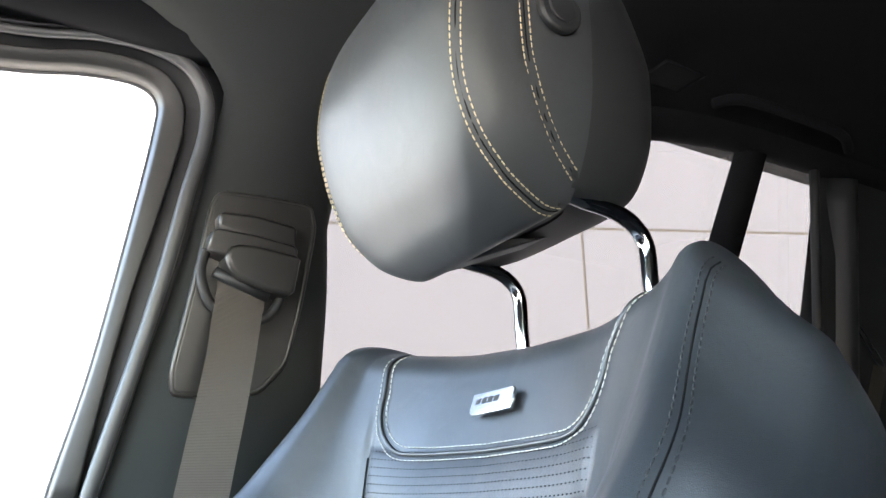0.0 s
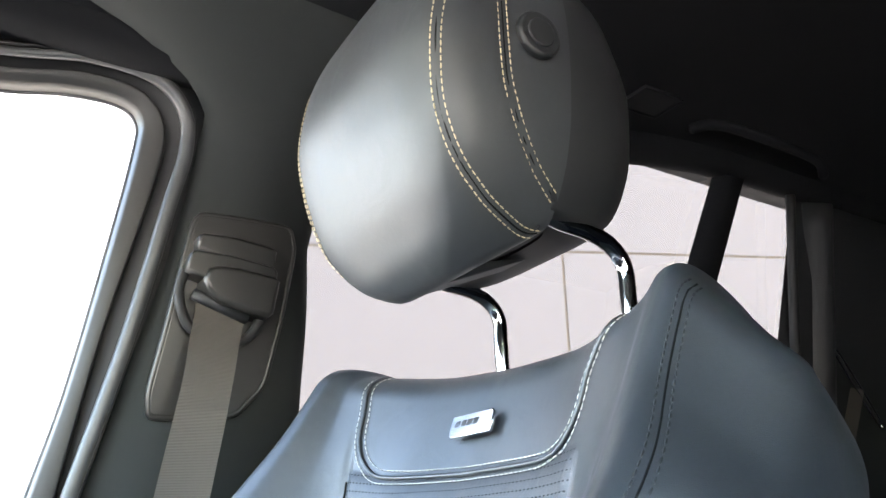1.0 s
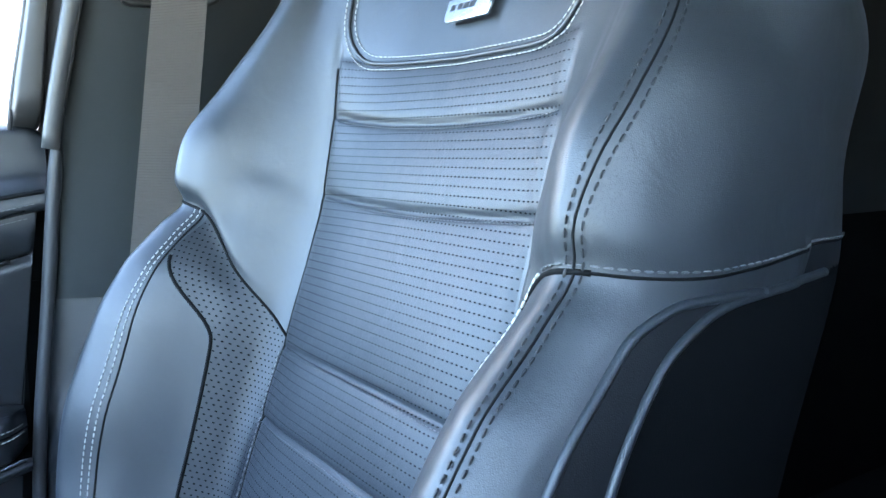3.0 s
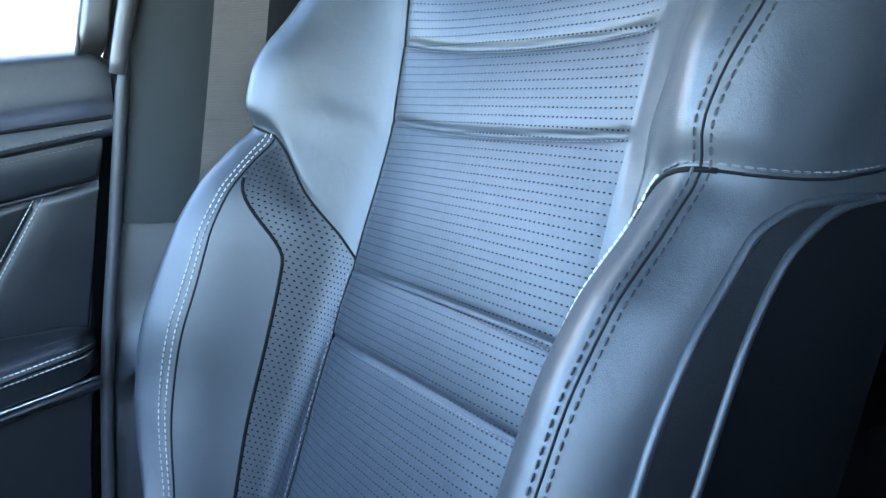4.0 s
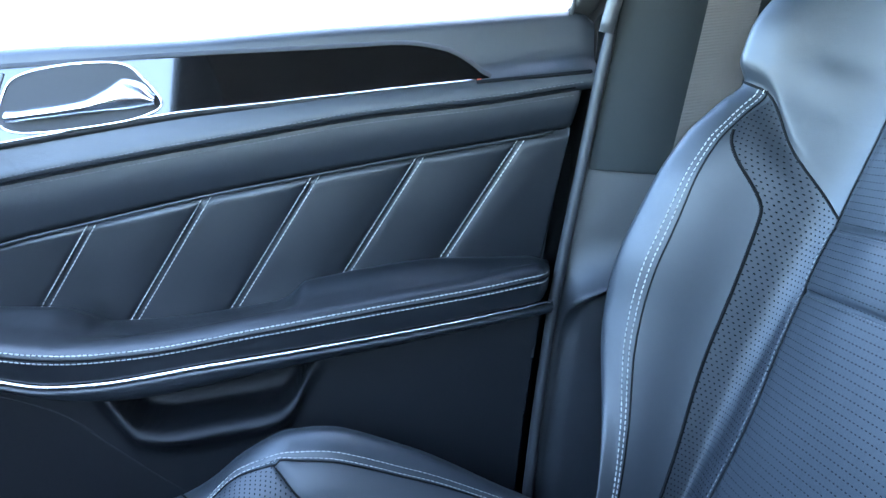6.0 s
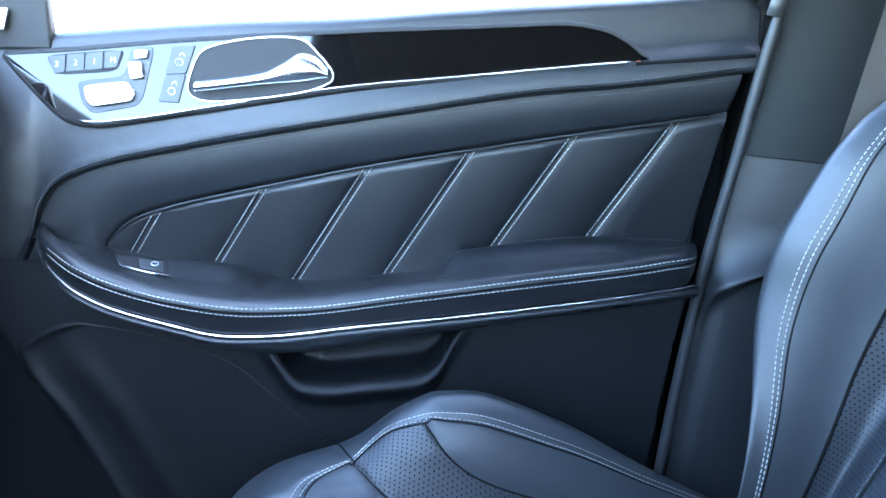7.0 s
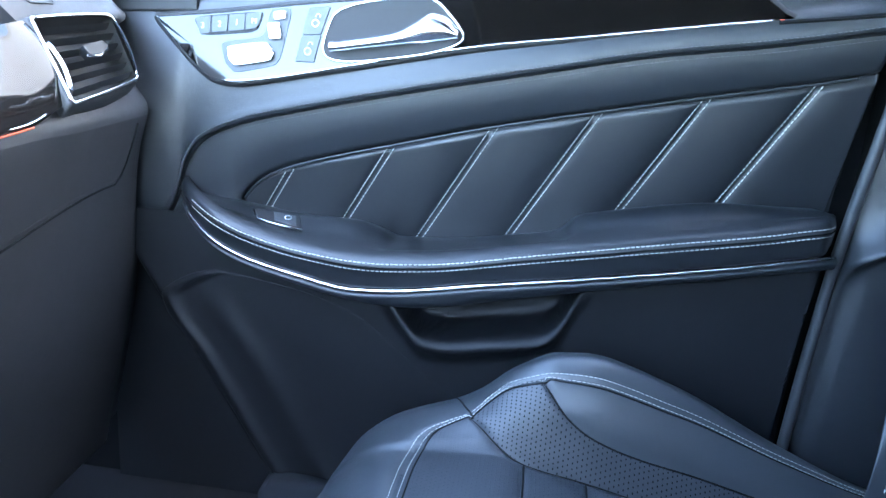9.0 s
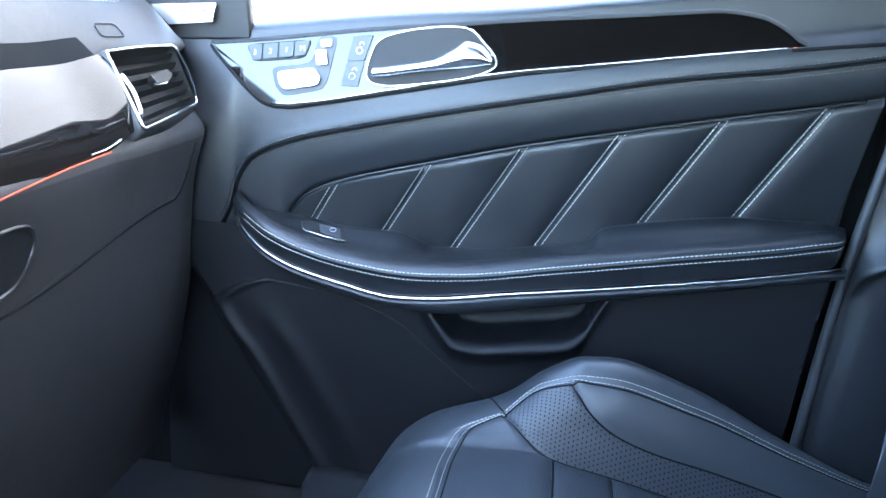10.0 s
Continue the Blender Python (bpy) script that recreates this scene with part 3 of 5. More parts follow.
pieces = regions(back, SS, TS, back_key, lambda s, t: (back_local(s, t)[0] if abs(t) < 0.2205 else 0.9 * t, s))
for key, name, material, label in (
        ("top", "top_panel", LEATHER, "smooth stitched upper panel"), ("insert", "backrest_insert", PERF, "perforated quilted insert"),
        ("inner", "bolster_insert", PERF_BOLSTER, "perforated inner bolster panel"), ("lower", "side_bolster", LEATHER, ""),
        ("shoulder", "shoulder_panel", LEATHER, ""), ("edge", "side_border", LEATHER_SHADED, ""), ("side", "side_panel", SIDE_CLOTH, "dark woven side panel"), ("rear", "seat_shell", PLASTIC, "black rear shell")):
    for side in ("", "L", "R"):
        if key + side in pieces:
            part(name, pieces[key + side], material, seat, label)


def on_back(path, n=60, lift=0.0012):
    return [back(q[0], q[1], lift) for q in curve(path, n)]


def t_of(s, a):
    """The cross parameter at which the front reaches the width a."""
    lo, hi = 0.0, 0.45
    for _ in range(30):
        mid = (lo + hi) / 2
        if back_local(s, mid)[0] < abs(a):
            lo = mid
        else:
            hi = mid
    return lo if a >= 0 else -lo


# stitching of the backrest
def u_path(off):
    r = 0.05
    halves = []
    for side in (-1, 1):
        half = [(s, side * (u_width(s, side) + off)) for s in span(0.662, U_BASE + r, 12)]
        w0 = u_width(U_BASE + r, side)
        for k in range(1, 9):
            an = k / 8 * math.pi / 2
            half.append((U_BASE + r - (r + off) * math.sin(an), side * ((w0 - r) + (r + off) * math.cos(an))))
        halves.append(half)
    near, far = halves
    mid = [(U_BASE - off, a) for a in span(near[-1][1], far[-1][1], 14)[1:-1]]
    full = near + mid + far[::-1]
    return [back(s, t_of(s, a), 0.0012) for s, a in full]


part("panel_piping", tube(u_path(0.001), 0.0022, 6), LEATHER, seat)
stitching("panel_stitching", [u_path(-0.006), u_path(0.007)], seat, label="pale double stitching", pitch=0.0062, length=0.0048, r=0.00058)
NEAR_ST = [(-0.1, 0.43), (0.40, 0.43), (0.485, 0.444), (0.53, 0.444), (0.59, 0.440), (0.62, 0.438), (0.645, 0.436), (0.66, 0.434)]
FAR_ST = [(-0.1, 0.360), (0.20, 0.360), (0.34, 0.371), (0.40, 0.382)]
for side, rows, end in ((1, FAR_ST, 0.391), (-1, NEAR_ST, 0.655)):
    for d in (0.006, 0.0135) if side > 0 else (-0.0055, 0.0055):
        stitching("bolster_stitching", [[back(s, side * (catmull(rows, s)[0] + d), 0.0012) for s in span(-0.1, end, 160)]], seat,
                  THREAD if side > 0 else DARK_THREAD, pitch=0.0062, length=0.0044, r=0.0007 if side > 0 else 0.0008)
    part("bolster_seam", tube([back(s, side * catmull(rows, s)[0], 0.0) for s in span(-0.1, end, 90)], 0.0011 if side > 0 else 0.0007, 6), SEAM, seat)
    part("inner_seam", tube([back(s, side * dark_line(s), 0.0) for s in span(-0.1, 0.338 if side > 0 else 0.2, 70)], 0.0020, 6), SEAM, seat)
    part("insert_seam", tube(on_back([(s, side * (insert_edge(s) + 0.002)) for s in span(-0.1, 0.56 if side > 0 else 0.18, 24)], 90, -0.0005), 0.0016, 6), SEAM, seat)
    part("wing_seam", tube([back(wing_line(t), side * t, 0.0) for t in span(0.222, 0.44, 40)], 0.0016, 6), SEAM, seat)
stitching("insert_stitching", [on_back([(s, insert_edge(s) + 0.006) for s in span(-0.1, 0.28, 14)], 60)], seat, DIM_THREAD, pitch=0.006, length=0.004, r=0.0007)
# pale twisted piping on the inboard bolster
stitching("bolster_piping", [on_back([(0.391, -0.38), (0.385, -0.362), (0.365, -0.35), (0.31, -0.345), (0.22, -0.348), (0.10, -0.348), (-0.1, -0.348)], 110)], seat, pitch=0.0046, length=0.0042, r=0.0009)
stitching("side_stitching", [[back(wing_line(t) + 0.003, -t, 0.001) for t in span(0.385, 0.69, 50)]], seat, DIM_THREAD, pitch=0.0062, length=0.0045, r=0.0007)
part("side_seam", tube([back(wing_line(t), -t, 0.0) for t in span(0.385, 0.69, 50)], 0.0009, 6), SEAM, seat)
for rows, top in ((PIPE_EDGE, 0.416), (SIDE_EDGE, 0.445)):
    part("side_piping", tube([back(s, -catmull(rows, s)[0], 0.0005) for s in span(-0.1, 0.36, 40) + span(0.36, top, 40)[1:]], 0.0026, 8), LEATHER, seat)
for q in SEAM_S:
    rowp = []
    for t in span(-insert_edge(q, -1) + 0.002, insert_edge(q) - 0.004, 50):
        a = back_local(q, t)[0]
        rowp.append(back(seam_bow(q, a) - 0.0042, t, 0.0004))
    stitching("quilt_stitching", [rowp], seat, DIM_THREAD, pitch=0.0045, length=0.003, r=0.0004)

# badge on the top panel: a plain plate with bars
badge_m = SEAT_M @ Matrix.Translation(U_AX * 0.607 + N_AX * 0.0035) @ Matrix(((1, 0, 0, 0), (0, U_AX.y, N_AX.y, 0), (0, U_AX.z, N_AX.z, 0), (0, 0, 0, 1)))
badge_o = [(-0.031, -0.0105), (0.027, -0.0105), (0.031, -0.007), (0.031, 0.0105), (-0.027, 0.0105), (-0.031, 0.007)]
badge = part("badge", slab(badge_o, lambda u, v, h: badge_m @ Vector((u, v, h)), 0.003, 0.001), SATIN, seat, "brushed metal badge plate")
for k, (u0, u1) in enumerate([(0.024, 0.0228), (0.0215, 0.0203), (0.019, 0.0178), (0.014, 0.008), (0.006, -0.001), (-0.003, -0.010)]):
    o = [(u0, -0.001), (u1, -0.001), (u1 - 0.0012, 0.0045), (u0 - 0.0012, 0.0045)]
    part("bar", slab(o, lambda u, v, h: badge_m @ Vector((u, v, 0.003 + h)), 0.0004, 0.0001, 1), RUBBER, badge)

# ---------------------------------------------------------------- headrest
HR_LOW = 1.574


def hr_front(z):
    return float(catmull([(1.574, -0.512), (1.577, -0.500), (1.583, -0.489), (1.594, -0.477), (1.61, -0.466), (1.633, -0.452), (1.66, -0.441), (1.70, -0.429), (1.75, -0.421), (1.80, -0.426), (1.84, -0.440), (1.868, -0.475), (1.88, -0.53)], z)[0])


def hr_half(z):
    return float(catmull([(1.574, 0.020), (1.577, 0.045), (1.584, 0.068), (1.596, 0.092), (1.613, 0.111), (1.636, 0.126), (1.66, 0.137), (1.70, 0.146), (1.76, 0.150), (1.82, 0.145), (1.86, 0.12), (1.88, 0.09)], z)[0])


def hr_under(y):
    """The underside climbs towards the rear."""
    return 1.573 + 0.66 * max(0.0, -0.507 - y)


HR_SEAMS = ([(1.876, 0.675), (1.84, 0.65), (1.79, 0.625), (1.738, 0.602), (1.69, 0.582), (1.66, 0.60), (1.638, 0.645), (1.622, 0.71), (1.611, 0.79), (1.604, 0.88), (1.602, 0.97)],
            [(1.876, 0.80), (1.84, 0.795), (1.79, 0.795), (1.742, 0.80), (1.704, 0.805), (1.672, 0.836), (1.65, 0.885), (1.636, 0.945), (1.628, 0.99)])


@lru_cache(maxsize=None)
def hr_seam(z, k):
    return float(catmull(sorted(HR_SEAMS[k]), z)[0])


def head(z, t):
    yf, w = hr_front(z), hr_half(z)
    d = yf + 0.56
    ctl = [(0.0, 0.0, yf), (0.30, 0.5 * w, yf - 0.01 * d), (0.55, 0.86 * w, yf - 0.08 * d), (0.70, 0.975 * w, yf - 0.30 * d), (0.85, w, yf - 0.65 * d), (1.0, 0.995 * w, -0.561)]
    a, y = catmull(ctl, abs(t))
    for q in (hr_seam(z, 0), hr_seam(z, 1)):
        a -= math.exp(-((abs(t) - q) / 0.010) ** 2) * 0.0016 * smooth(1.60, 1.65, z)
    d = z - hr_under(y)
    return Vector((SEAT_X + 0.005 + (a if t > 0 else -a), y + 0.004, hr_under(y) + 0.5 * (d + math.sqrt(d * d + 0.00004))))


ZS = span(HR_LOW, 1.61, 26) + span(1.61, 1.85, 46)[1:] + span(1.85, 1.88, 10)[1:]
headrest = part("headrest", grid(head, ZS, span(-1, 1, 81)), LEATHER_HEAD, seat, "padded black leather headrest")
def head_out(z, t, lift):
    p, e = head(z, t), 0.01
    d = (head(z, min(t + e, 1)) - head(z, max(t - e, -1))).cross(head(z + 0.002, t) - head(z - 0.002, t))
    d.normalize()
    if d.dot(p - Vector((SEAT_X, -0.56, p.z))) < 0:
        d = -d
    return p + d * lift


for q in (0, 1):
    for side in (-1, 1):
        path = curve([(z, t - (0.075 if side > 0 and q == 0 else 0.0)) for z, t in HR_SEAMS[q]], 120)
        part("headrest_seam", tube([head_out(z, side * min(t, 0.995), -0.0002) for z, t in path], 0.0009, 6), SEAM, headrest)
        for d in (-1, 1):
            rows = []
            for (z0, t0), (z, t), (z1, t1) in zip([path[0]] + path[:-1], path, path[1:] + [path[-1]]):
                # offset across the seam, in metres
                along = head(z1, side * min(t1, 0.995)) - head(z0, side * min(t0, 0.995))
                here, above = head(z, side * min(t, 0.995)), head_out(z, side * min(t, 0.995), 0.01)
                across = along.cross(above - here).normalized()
                rows.append(here + across * 0.0042 * d + (above - here).normalized() * 0.0008)
            stitching("headrest_stitching", [rows], headrest, GOLD_THREAD, pitch=0.0062, length=0.0047, r=0.00065)
# rear shell of the headrest
HR_BACK = [(1.617, 0.094, 0.030), (1.6185, 0.108, 0.052), (1.622, 0.120, 0.074), (1.630, 0.133, 0.092), (1.645, 0.141, 0.104), (1.69, 0.147, 0.116), (1.74, 0.149, 0.118), (1.80, 0.146, 0.100), (1.85, 0.126, 0.076), (1.868, 0.09, 0.045)]


def hr_rear(z, v):
    w, deep = catmull(HR_BACK, z)
    w = min(w, 0.992 * hr_half(z))
    return Vector((SEAT_X + 0.005 + w * v, -0.549 - deep * max(0.0, 1 - abs(v) ** 6) ** 0.5, z))


RZ = span(1.617, 1.65, 16) + span(1.65, 1.84, 24)[1:] + span(1.84, 1.868, 8)[1:]
part("headrest_shell", grid(hr_rear, RZ, [math.sin(math.pi / 2 * k) for k in span(-1, 1, 49)]), PLASTIC, headrest, "black plastic rear shell")
part("headrest_underside", grid(lambda u, t: head(HR_LOW, t).lerp(Vector((head(HR_LOW, t).x, -0.60, 1.618)), u), span(0, 1, 6), span(-1, 1, 61)), LEATHER_HEAD, headrest)
part("headrest_base", grid(lambda u, v: Vector((SEAT_X + 0.003 + v * (0.108 - 0.012 * u), -0.545 - u * (0.008 + 0.022 * max(0.0, 1 - abs(v) ** 6) ** 0.5), 1.607 + 0.0101 * min(1.0, 2 * u))), span(0, 1, 8), span(-1, 1, 31)), PLASTIC, headrest)
bt = Matrix.Translation((SEAT_X - hr_half(1.754) + 0.001, -0.521, 1.754)) @ Matrix.Rotation(radians(-90), 4, "Y")
ring = [(0.021 * math.cos(k * math.pi / 16), 0.021 * math.sin(k * math.pi / 16)) for k in range(32)]
part("release_ring", slab(ring, lambda u, v, h: bt @ Vector((u, v, h - 0.003)), 0.006, 0.003), PLASTIC, headrest)
part("release_button", slab([(0.62 * a, 0.62 * b) for a, b in ring], lambda u, v, h: bt @ Vector((u, v, h + 0.002)), 0.003, 0.001), PLASTIC, headrest)
for x in (SEAT_X + 0.093, SEAT_X - 0.095):
    part("headrest_post", tube(curve([(x, -0.548, 1.628), (x, -0.576, 1.6215), (x, -0.606, 1.6185), (x, -0.630, 1.610), (x, -0.644, 1.592), (x, -0.6455, 1.555), (x, -0.650, 1.50), (x, -0.66, 1.45)], 40), 0.0076, 12), CHROME, seat, "bent chrome headrest post")

# ---------------------------------------------------------------- seat cushion
CUSH = [(0.0, -0.40, 0.665), (0.2, -0.25, 0.690), (0.45, -0.05, 0.735), (0.62, 0.08, 0.765), (0.72, 0.16, 0.778), (0.80, 0.228, 0.776), (0.86, 0.300, 0.762), (0.91, 0.355, 0.724), (0.95, 0.385, 0.655), (1.0, 0.400, 0.50)]
CUSH_H = [(0.0, 0.055), (0.14, 0.062), (0.29, 0.085), (0.45, 0.115), (0.56, 0.122), (0.64, 0.108), (0.70, 0.075), (0.76, 0.035), (0.82, 0.012), (0.90, 0.0), (1.0, 0.0)]


@lru_cache(maxsize=None)
def cushion(u, t, lift=0.0):
    y, z = catmull(CUSH, u)
    h = float(catmull(CUSH_H, u)[0])
    fr, k = smooth(0.70, 0.95, u), min(1.0, h / 0.05)
    ctl = [(0.0, 0.0, -0.004), (0.30, 0.15, -0.003), (0.44, 0.235, -0.004), (0.52, 0.255, 0.22 * h), (0.60, 0.273, 0.6 * h), (0.70, 0.296, 0.9 * h), (0.77, 0.318, h), (0.84, 0.340, h - 0.005), (0.89, 0.355, h - 0.017), (0.94, 0.366, 0.3 * h - 0.03), (1.0, 0.360, -0.17)]
    a, dz = catmull(ctl, abs(t))
    zz = z + dz + cushion_relief(u, t)
    yy = y - fr * 0.14 * max(0.0, a - 0.2)
    return Vector((SEAT_X + (a if t >= 0 else -a), yy, max(zz, 0.50) + lift))


# seams of the cushion: outer stitching, smooth panel's inner seam, insert's edge, front stitching
CUSH_ST = [(0.0, 0.79), (0.195, 0.745), (0.308, 0.715), (0.40, 0.694), (0.484, 0.682), (0.58, 0.678), (0.66, 0.686), (0.70, 0.700), (0.722, 0.704), (0.745, 0.685), (0.768, 0.636)]
CUSH_DARK = [(0.0, 0.585), (0.25, 0.572), (0.40, 0.556), (0.50, 0.546), (0.56, 0.548), (0.60, 0.562), (0.63, 0.592), (0.655, 0.650), (0.664, 0.684)]
CUSH_EDGE = [(0.0, 0.470), (0.40, 0.462), (0.585, 0.455), (0.66, 0.448), (0.69, 0.458), (0.72, 0.500), (0.75, 0.575), (0.768, 0.634)]
CUSH_FRONT = [(0.768, 0.640), (0.788, 0.634), (0.806, 0.612), (0.818, 0.575), (0.825, 0.50), (0.829, 0.387), (0.831, 0.25), (0.832, 0.0)]
CUSH_CHANNEL = (0.395, 0.490, 0.585, 0.679)
cush_st = lambda u: catmull(CUSH_ST, u)[0]
cush_edge = lambda u: catmull(CUSH_EDGE, u)[0]
cush_dark = lambda u: catmull(CUSH_DARK, u)[0]
cush_front = lambda t: catmull(sorted((t0, u0) for u0, t0 in CUSH_FRONT), abs(t))[0]


@lru_cache(maxsize=None)
def cushion_relief(u, t):
    """Seams drawn in and the panels between them padded."""
    t, d = abs(t), 0.0
    if u < 0.768:
        d -= 0.003 * math.exp(-((t - cush_st(u)) / 0.009) ** 2)
        d -= 0.0035 * math.exp(-((t - cush_edge(u)) / 0.010) ** 2)
    if u < 0.664:
        d -= 0.003 * math.exp(-((t - cush_dark(u)) / 0.010) ** 2)
        if cush_dark(u) < t < cush_st(u):
            d += 0.004 * math.sin(math.pi * (t - cush_dark(u)) / max(cush_st(u) - cush_dark(u), 0.01))
    if t < 0.64:
        d -= 0.003 * math.exp(-((u - cush_front(t)) / 0.007) ** 2)
    if u < 0.80 and t < (cush_edge(u) if u < 0.768 else 0.63):
        fade = smooth(cush_edge(u), cush_edge(u) - 0.05, t) * smooth(0.82, 0.68, u)
        cuts = (0.30, *CUSH_CHANNEL, 0.80)
        for lo, hi in zip(cuts, cuts[1:]):
            if lo < u < hi:
                d += 0.0065 * fade * (math.sin(math.pi * (u - lo) / (hi - lo)) ** 0.55 - 0.45)
    return d


def cushion_key(u, t):
    side = "L" if t < 0 else "R"
    if u < cush_front(t) and abs(t) < (cush_edge(u) if u < 0.768 else 0.64):
        return "insert"
    if u < 0.768 and abs(t) < cush_st(u):
        return ("inner" if u > 0.664 or abs(t) < cush_dark(u) else "panel") + side
    return "rest"


CUS_U = span(0, 0.30, 24) + span(0.30, 0.84, 130)[1:] + span(0.84, 1, 24)[1:]
CUS_T = [-t for t in (span(0, 0.42, 30) + span(0.42, 0.72, 70)[1:] + span(0.72, 1, 30)[1:])[:0:-1]] + span(0, 0.42, 30) + span(0.42, 0.72, 70)[1:] + span(0.72, 1, 30)[1:]
cus = regions(cushion, CUS_U, CUS_T, cushion_key, lambda u, t: (0.46 * t if abs(t) > 0.44 else 0.535 * t, catmull(CUSH, u)[0]))
part("cushion", cus["rest"], LEATHER, seat, "bolstered leather seat cushion")
part("cushion_insert", cus["insert"], PERF_CUSHION, seat, "perforated cushion insert")
for k in "LR":
    part("cushion_bolster_insert", cus["inner" + k], PERF_BOLSTER, seat)
    part("cushion_bolster_panel", cus["panel" + k], LEATHER, seat)


def on_cushion(path, n, side=1, lift=0.0):
    """Points along a path of (u, t) on the cushion."""
    return [cushion(u, side * t, lift) for u, t in curve(path, n)]


part("seat_base", box(SEAT_X - 0.25, SEAT_X + 0.25, -0.40, 0.20, 0.45, 0.56, 0.02), PLASTIC, seat)
for side in (1, -1):
    for d in (-0.0115, 0.0115):
        stitching("cushion_stitching", [[cushion(u, side * (t + d), 0.0008) for u, t in curve(CUSH_ST, 160)]], seat, pitch=0.0058, length=0.0044, r=0.00048)
    part("bolster_top_seam", tube(on_cushion([(u, t - 0.021) for u, t in CUSH_ST], 120, side), 0.0012, 6), SEAM, seat)
    part("cushion_seam", tube(on_cushion(CUSH_DARK, 90, side), 0.0013, 6), SEAM, seat)
    part("insert_edge_seam", tube(on_cushion(CUSH_EDGE, 90, side), 0.0014, 6), SEAM, seat)
    part("corner_seam", tube(on_cushion([(0.764, 0.638), (0.776, 0.70), (0.790, 0.78), (0.80, 0.85)], 20, side, lift=-0.0004), 0.0013, 6), SEAM, seat)
    part("outer_seam", tube(on_cushion([(0.02, 0.865), (0.30, 0.862), (0.55, 0.858), (0.70, 0.852), (0.76, 0.852)], 80, side, lift=-0.0004), 0.0012, 6), SEAM, seat)
front_path = [(u, -t) for u, t in CUSH_FRONT[:-1]] + CUSH_FRONT[::-1]
for d in (-0.0035, 0.0045):
    stitching("front_stitching", [[cushion(u + d, t * (1 + 1.5 * d), 0.001) for u, t in curve(front_path, 160)]], seat, pitch=0.0058, length=0.0044, r=0.00048)
part("front_seam", tube([cushion(u - 0.0085, t * 0.985, -0.0004) for u, t in curve(front_path, 140)], 0.0012, 6), SEAM, seat)
for u in CUSH_CHANNEL:
    part("quilt_seam", tube([cushion(u, t, -0.0002) for t in span(-cush_edge(u), cush_edge(u), 40)], 0.0014, 6), SEAM, seat)
rail = [(SEAT_X + 0.27, -0.42, 0.545), (SEAT_X + 0.29, -0.30, 0.55), (SEAT_X + 0.29, 0.22, 0.50)]
part("seat_rail", tube(rail, 0.012, 8), PLATE, seat, "dark metal seat rail")

# ---------------------------------------------------------------- front door
door = thing("front_door", "black leather-trimmed front passenger door", "car door", at=(0.78, 0.2, 0.45))


def C(rows):
    rows = sorted(rows)
    return lambda y: float(catmull(rows, y)[0])


door_end = C([(0.45, -0.214), (0.78, -0.218), (0.946, -0.228), (1.04, -0.239), (1.18, -0.256), (1.28, -0.268), (1.36, -0.279)])
seam_z = C([(-0.285, 1.288), (-0.26, 1.283), (-0.128, 1.256), (0.013, 1.232), (0.158, 1.199), (0.312, 1.163), (0.474, 1.122), (0.559, 1.097), (0.62, 1.066), (0.642, 1.032), (0.655, 0.985), (0.68, 0.94), (0.75, 0.90)])
ins_z = C([(-0.285, 1.237), (-0.26, 1.231), (-0.208, 1.218), (-0.066, 1.187), (0.068, 1.156), (0.206, 1.123), (0.339, 1.086), (0.487, 1.041), (0.531, 1.02), (0.562, 0.986), (0.575, 0.95)])
arm_st = C([(-0.26, 1.05), (-0.198, 1.040), (-0.151, 1.030), (-0.013, 1.005), (0.132, 0.977), (0.285, 0.948), (0.364, 0.942), (0.446, 0.947), (0.529, 0.962), (0.605, 0.987), (0.64, 1.0)])
arm_in = C([(-0.26, 1.055), (-0.228, 1.052), (-0.094, 1.043), (0.07, 1.012), (0.085, 1.008), (0.108, 0.986), (0.132, 0.977), (0.334, 0.950), (0.353, 0.958), (0.392, 0.967), (0.469, 0.968), (0.584, 0.982), (0.64, 0.99)])
arm_ch = C([(-0.26, 1.01), (-0.200, 1.000), (-0.091, 0.979), (0.053, 0.953), (0.204, 0.927), (0.331, 0.905), (0.380, 0.902), (0.446, 0.911), (0.531, 0.927), (0.573, 0.941), (0.615, 0.962), (0.64, 0.98)])
arm_bo = C([(-0.26, 0.985), (-0.182, 0.973), (0.079, 0.921), (0.125, 0.911), (0.323, 0.874), (0.382, 0.878), (0.493, 0.899), (0.605, 0.938), (0.64, 0.955)])
arm_x = C([(-0.26, 0.675), (-0.20, 0.662), (0.0, 0.645), (0.2, 0.636), (0.37, 0.632), (0.5, 0.638), (0.57, 0.650), (0.61, 0.672), (0.635, 0.695), (0.652, 0.722)])
YS = span(-0.280, 0.70, 132)
part("door_core", box(0.775, 0.82, -0.25, 0.80, 0.46, 1.22), HARD, door, smooth=False)


def ledge(y, v):
    s, e = sill(y), seam_z(y)
    ctl = [(0.0, 0.80, s - 0.01), (0.06, 0.785, s), (0.12, 0.762, s + 0.001), (0.18, 0.744, s - 0.008), (0.24, 0.7405, s - 0.022), (0.6, 0.745 + 0.2 * (e - s) * 0.55, s + (e - s) * 0.55), (0.85, 0.7165, e + 0.022), (0.93, 0.713, e + 0.007), (0.97, 0.717, e - 0.001), (1.0, 0.735, e - 0.004)]
    x, z = catmull(ctl, v)
    z -= (s - e) * 0.16 * smooth(-0.258, -0.284, y) ** 2 * (1 - v)
    return Vector((x, y, z))


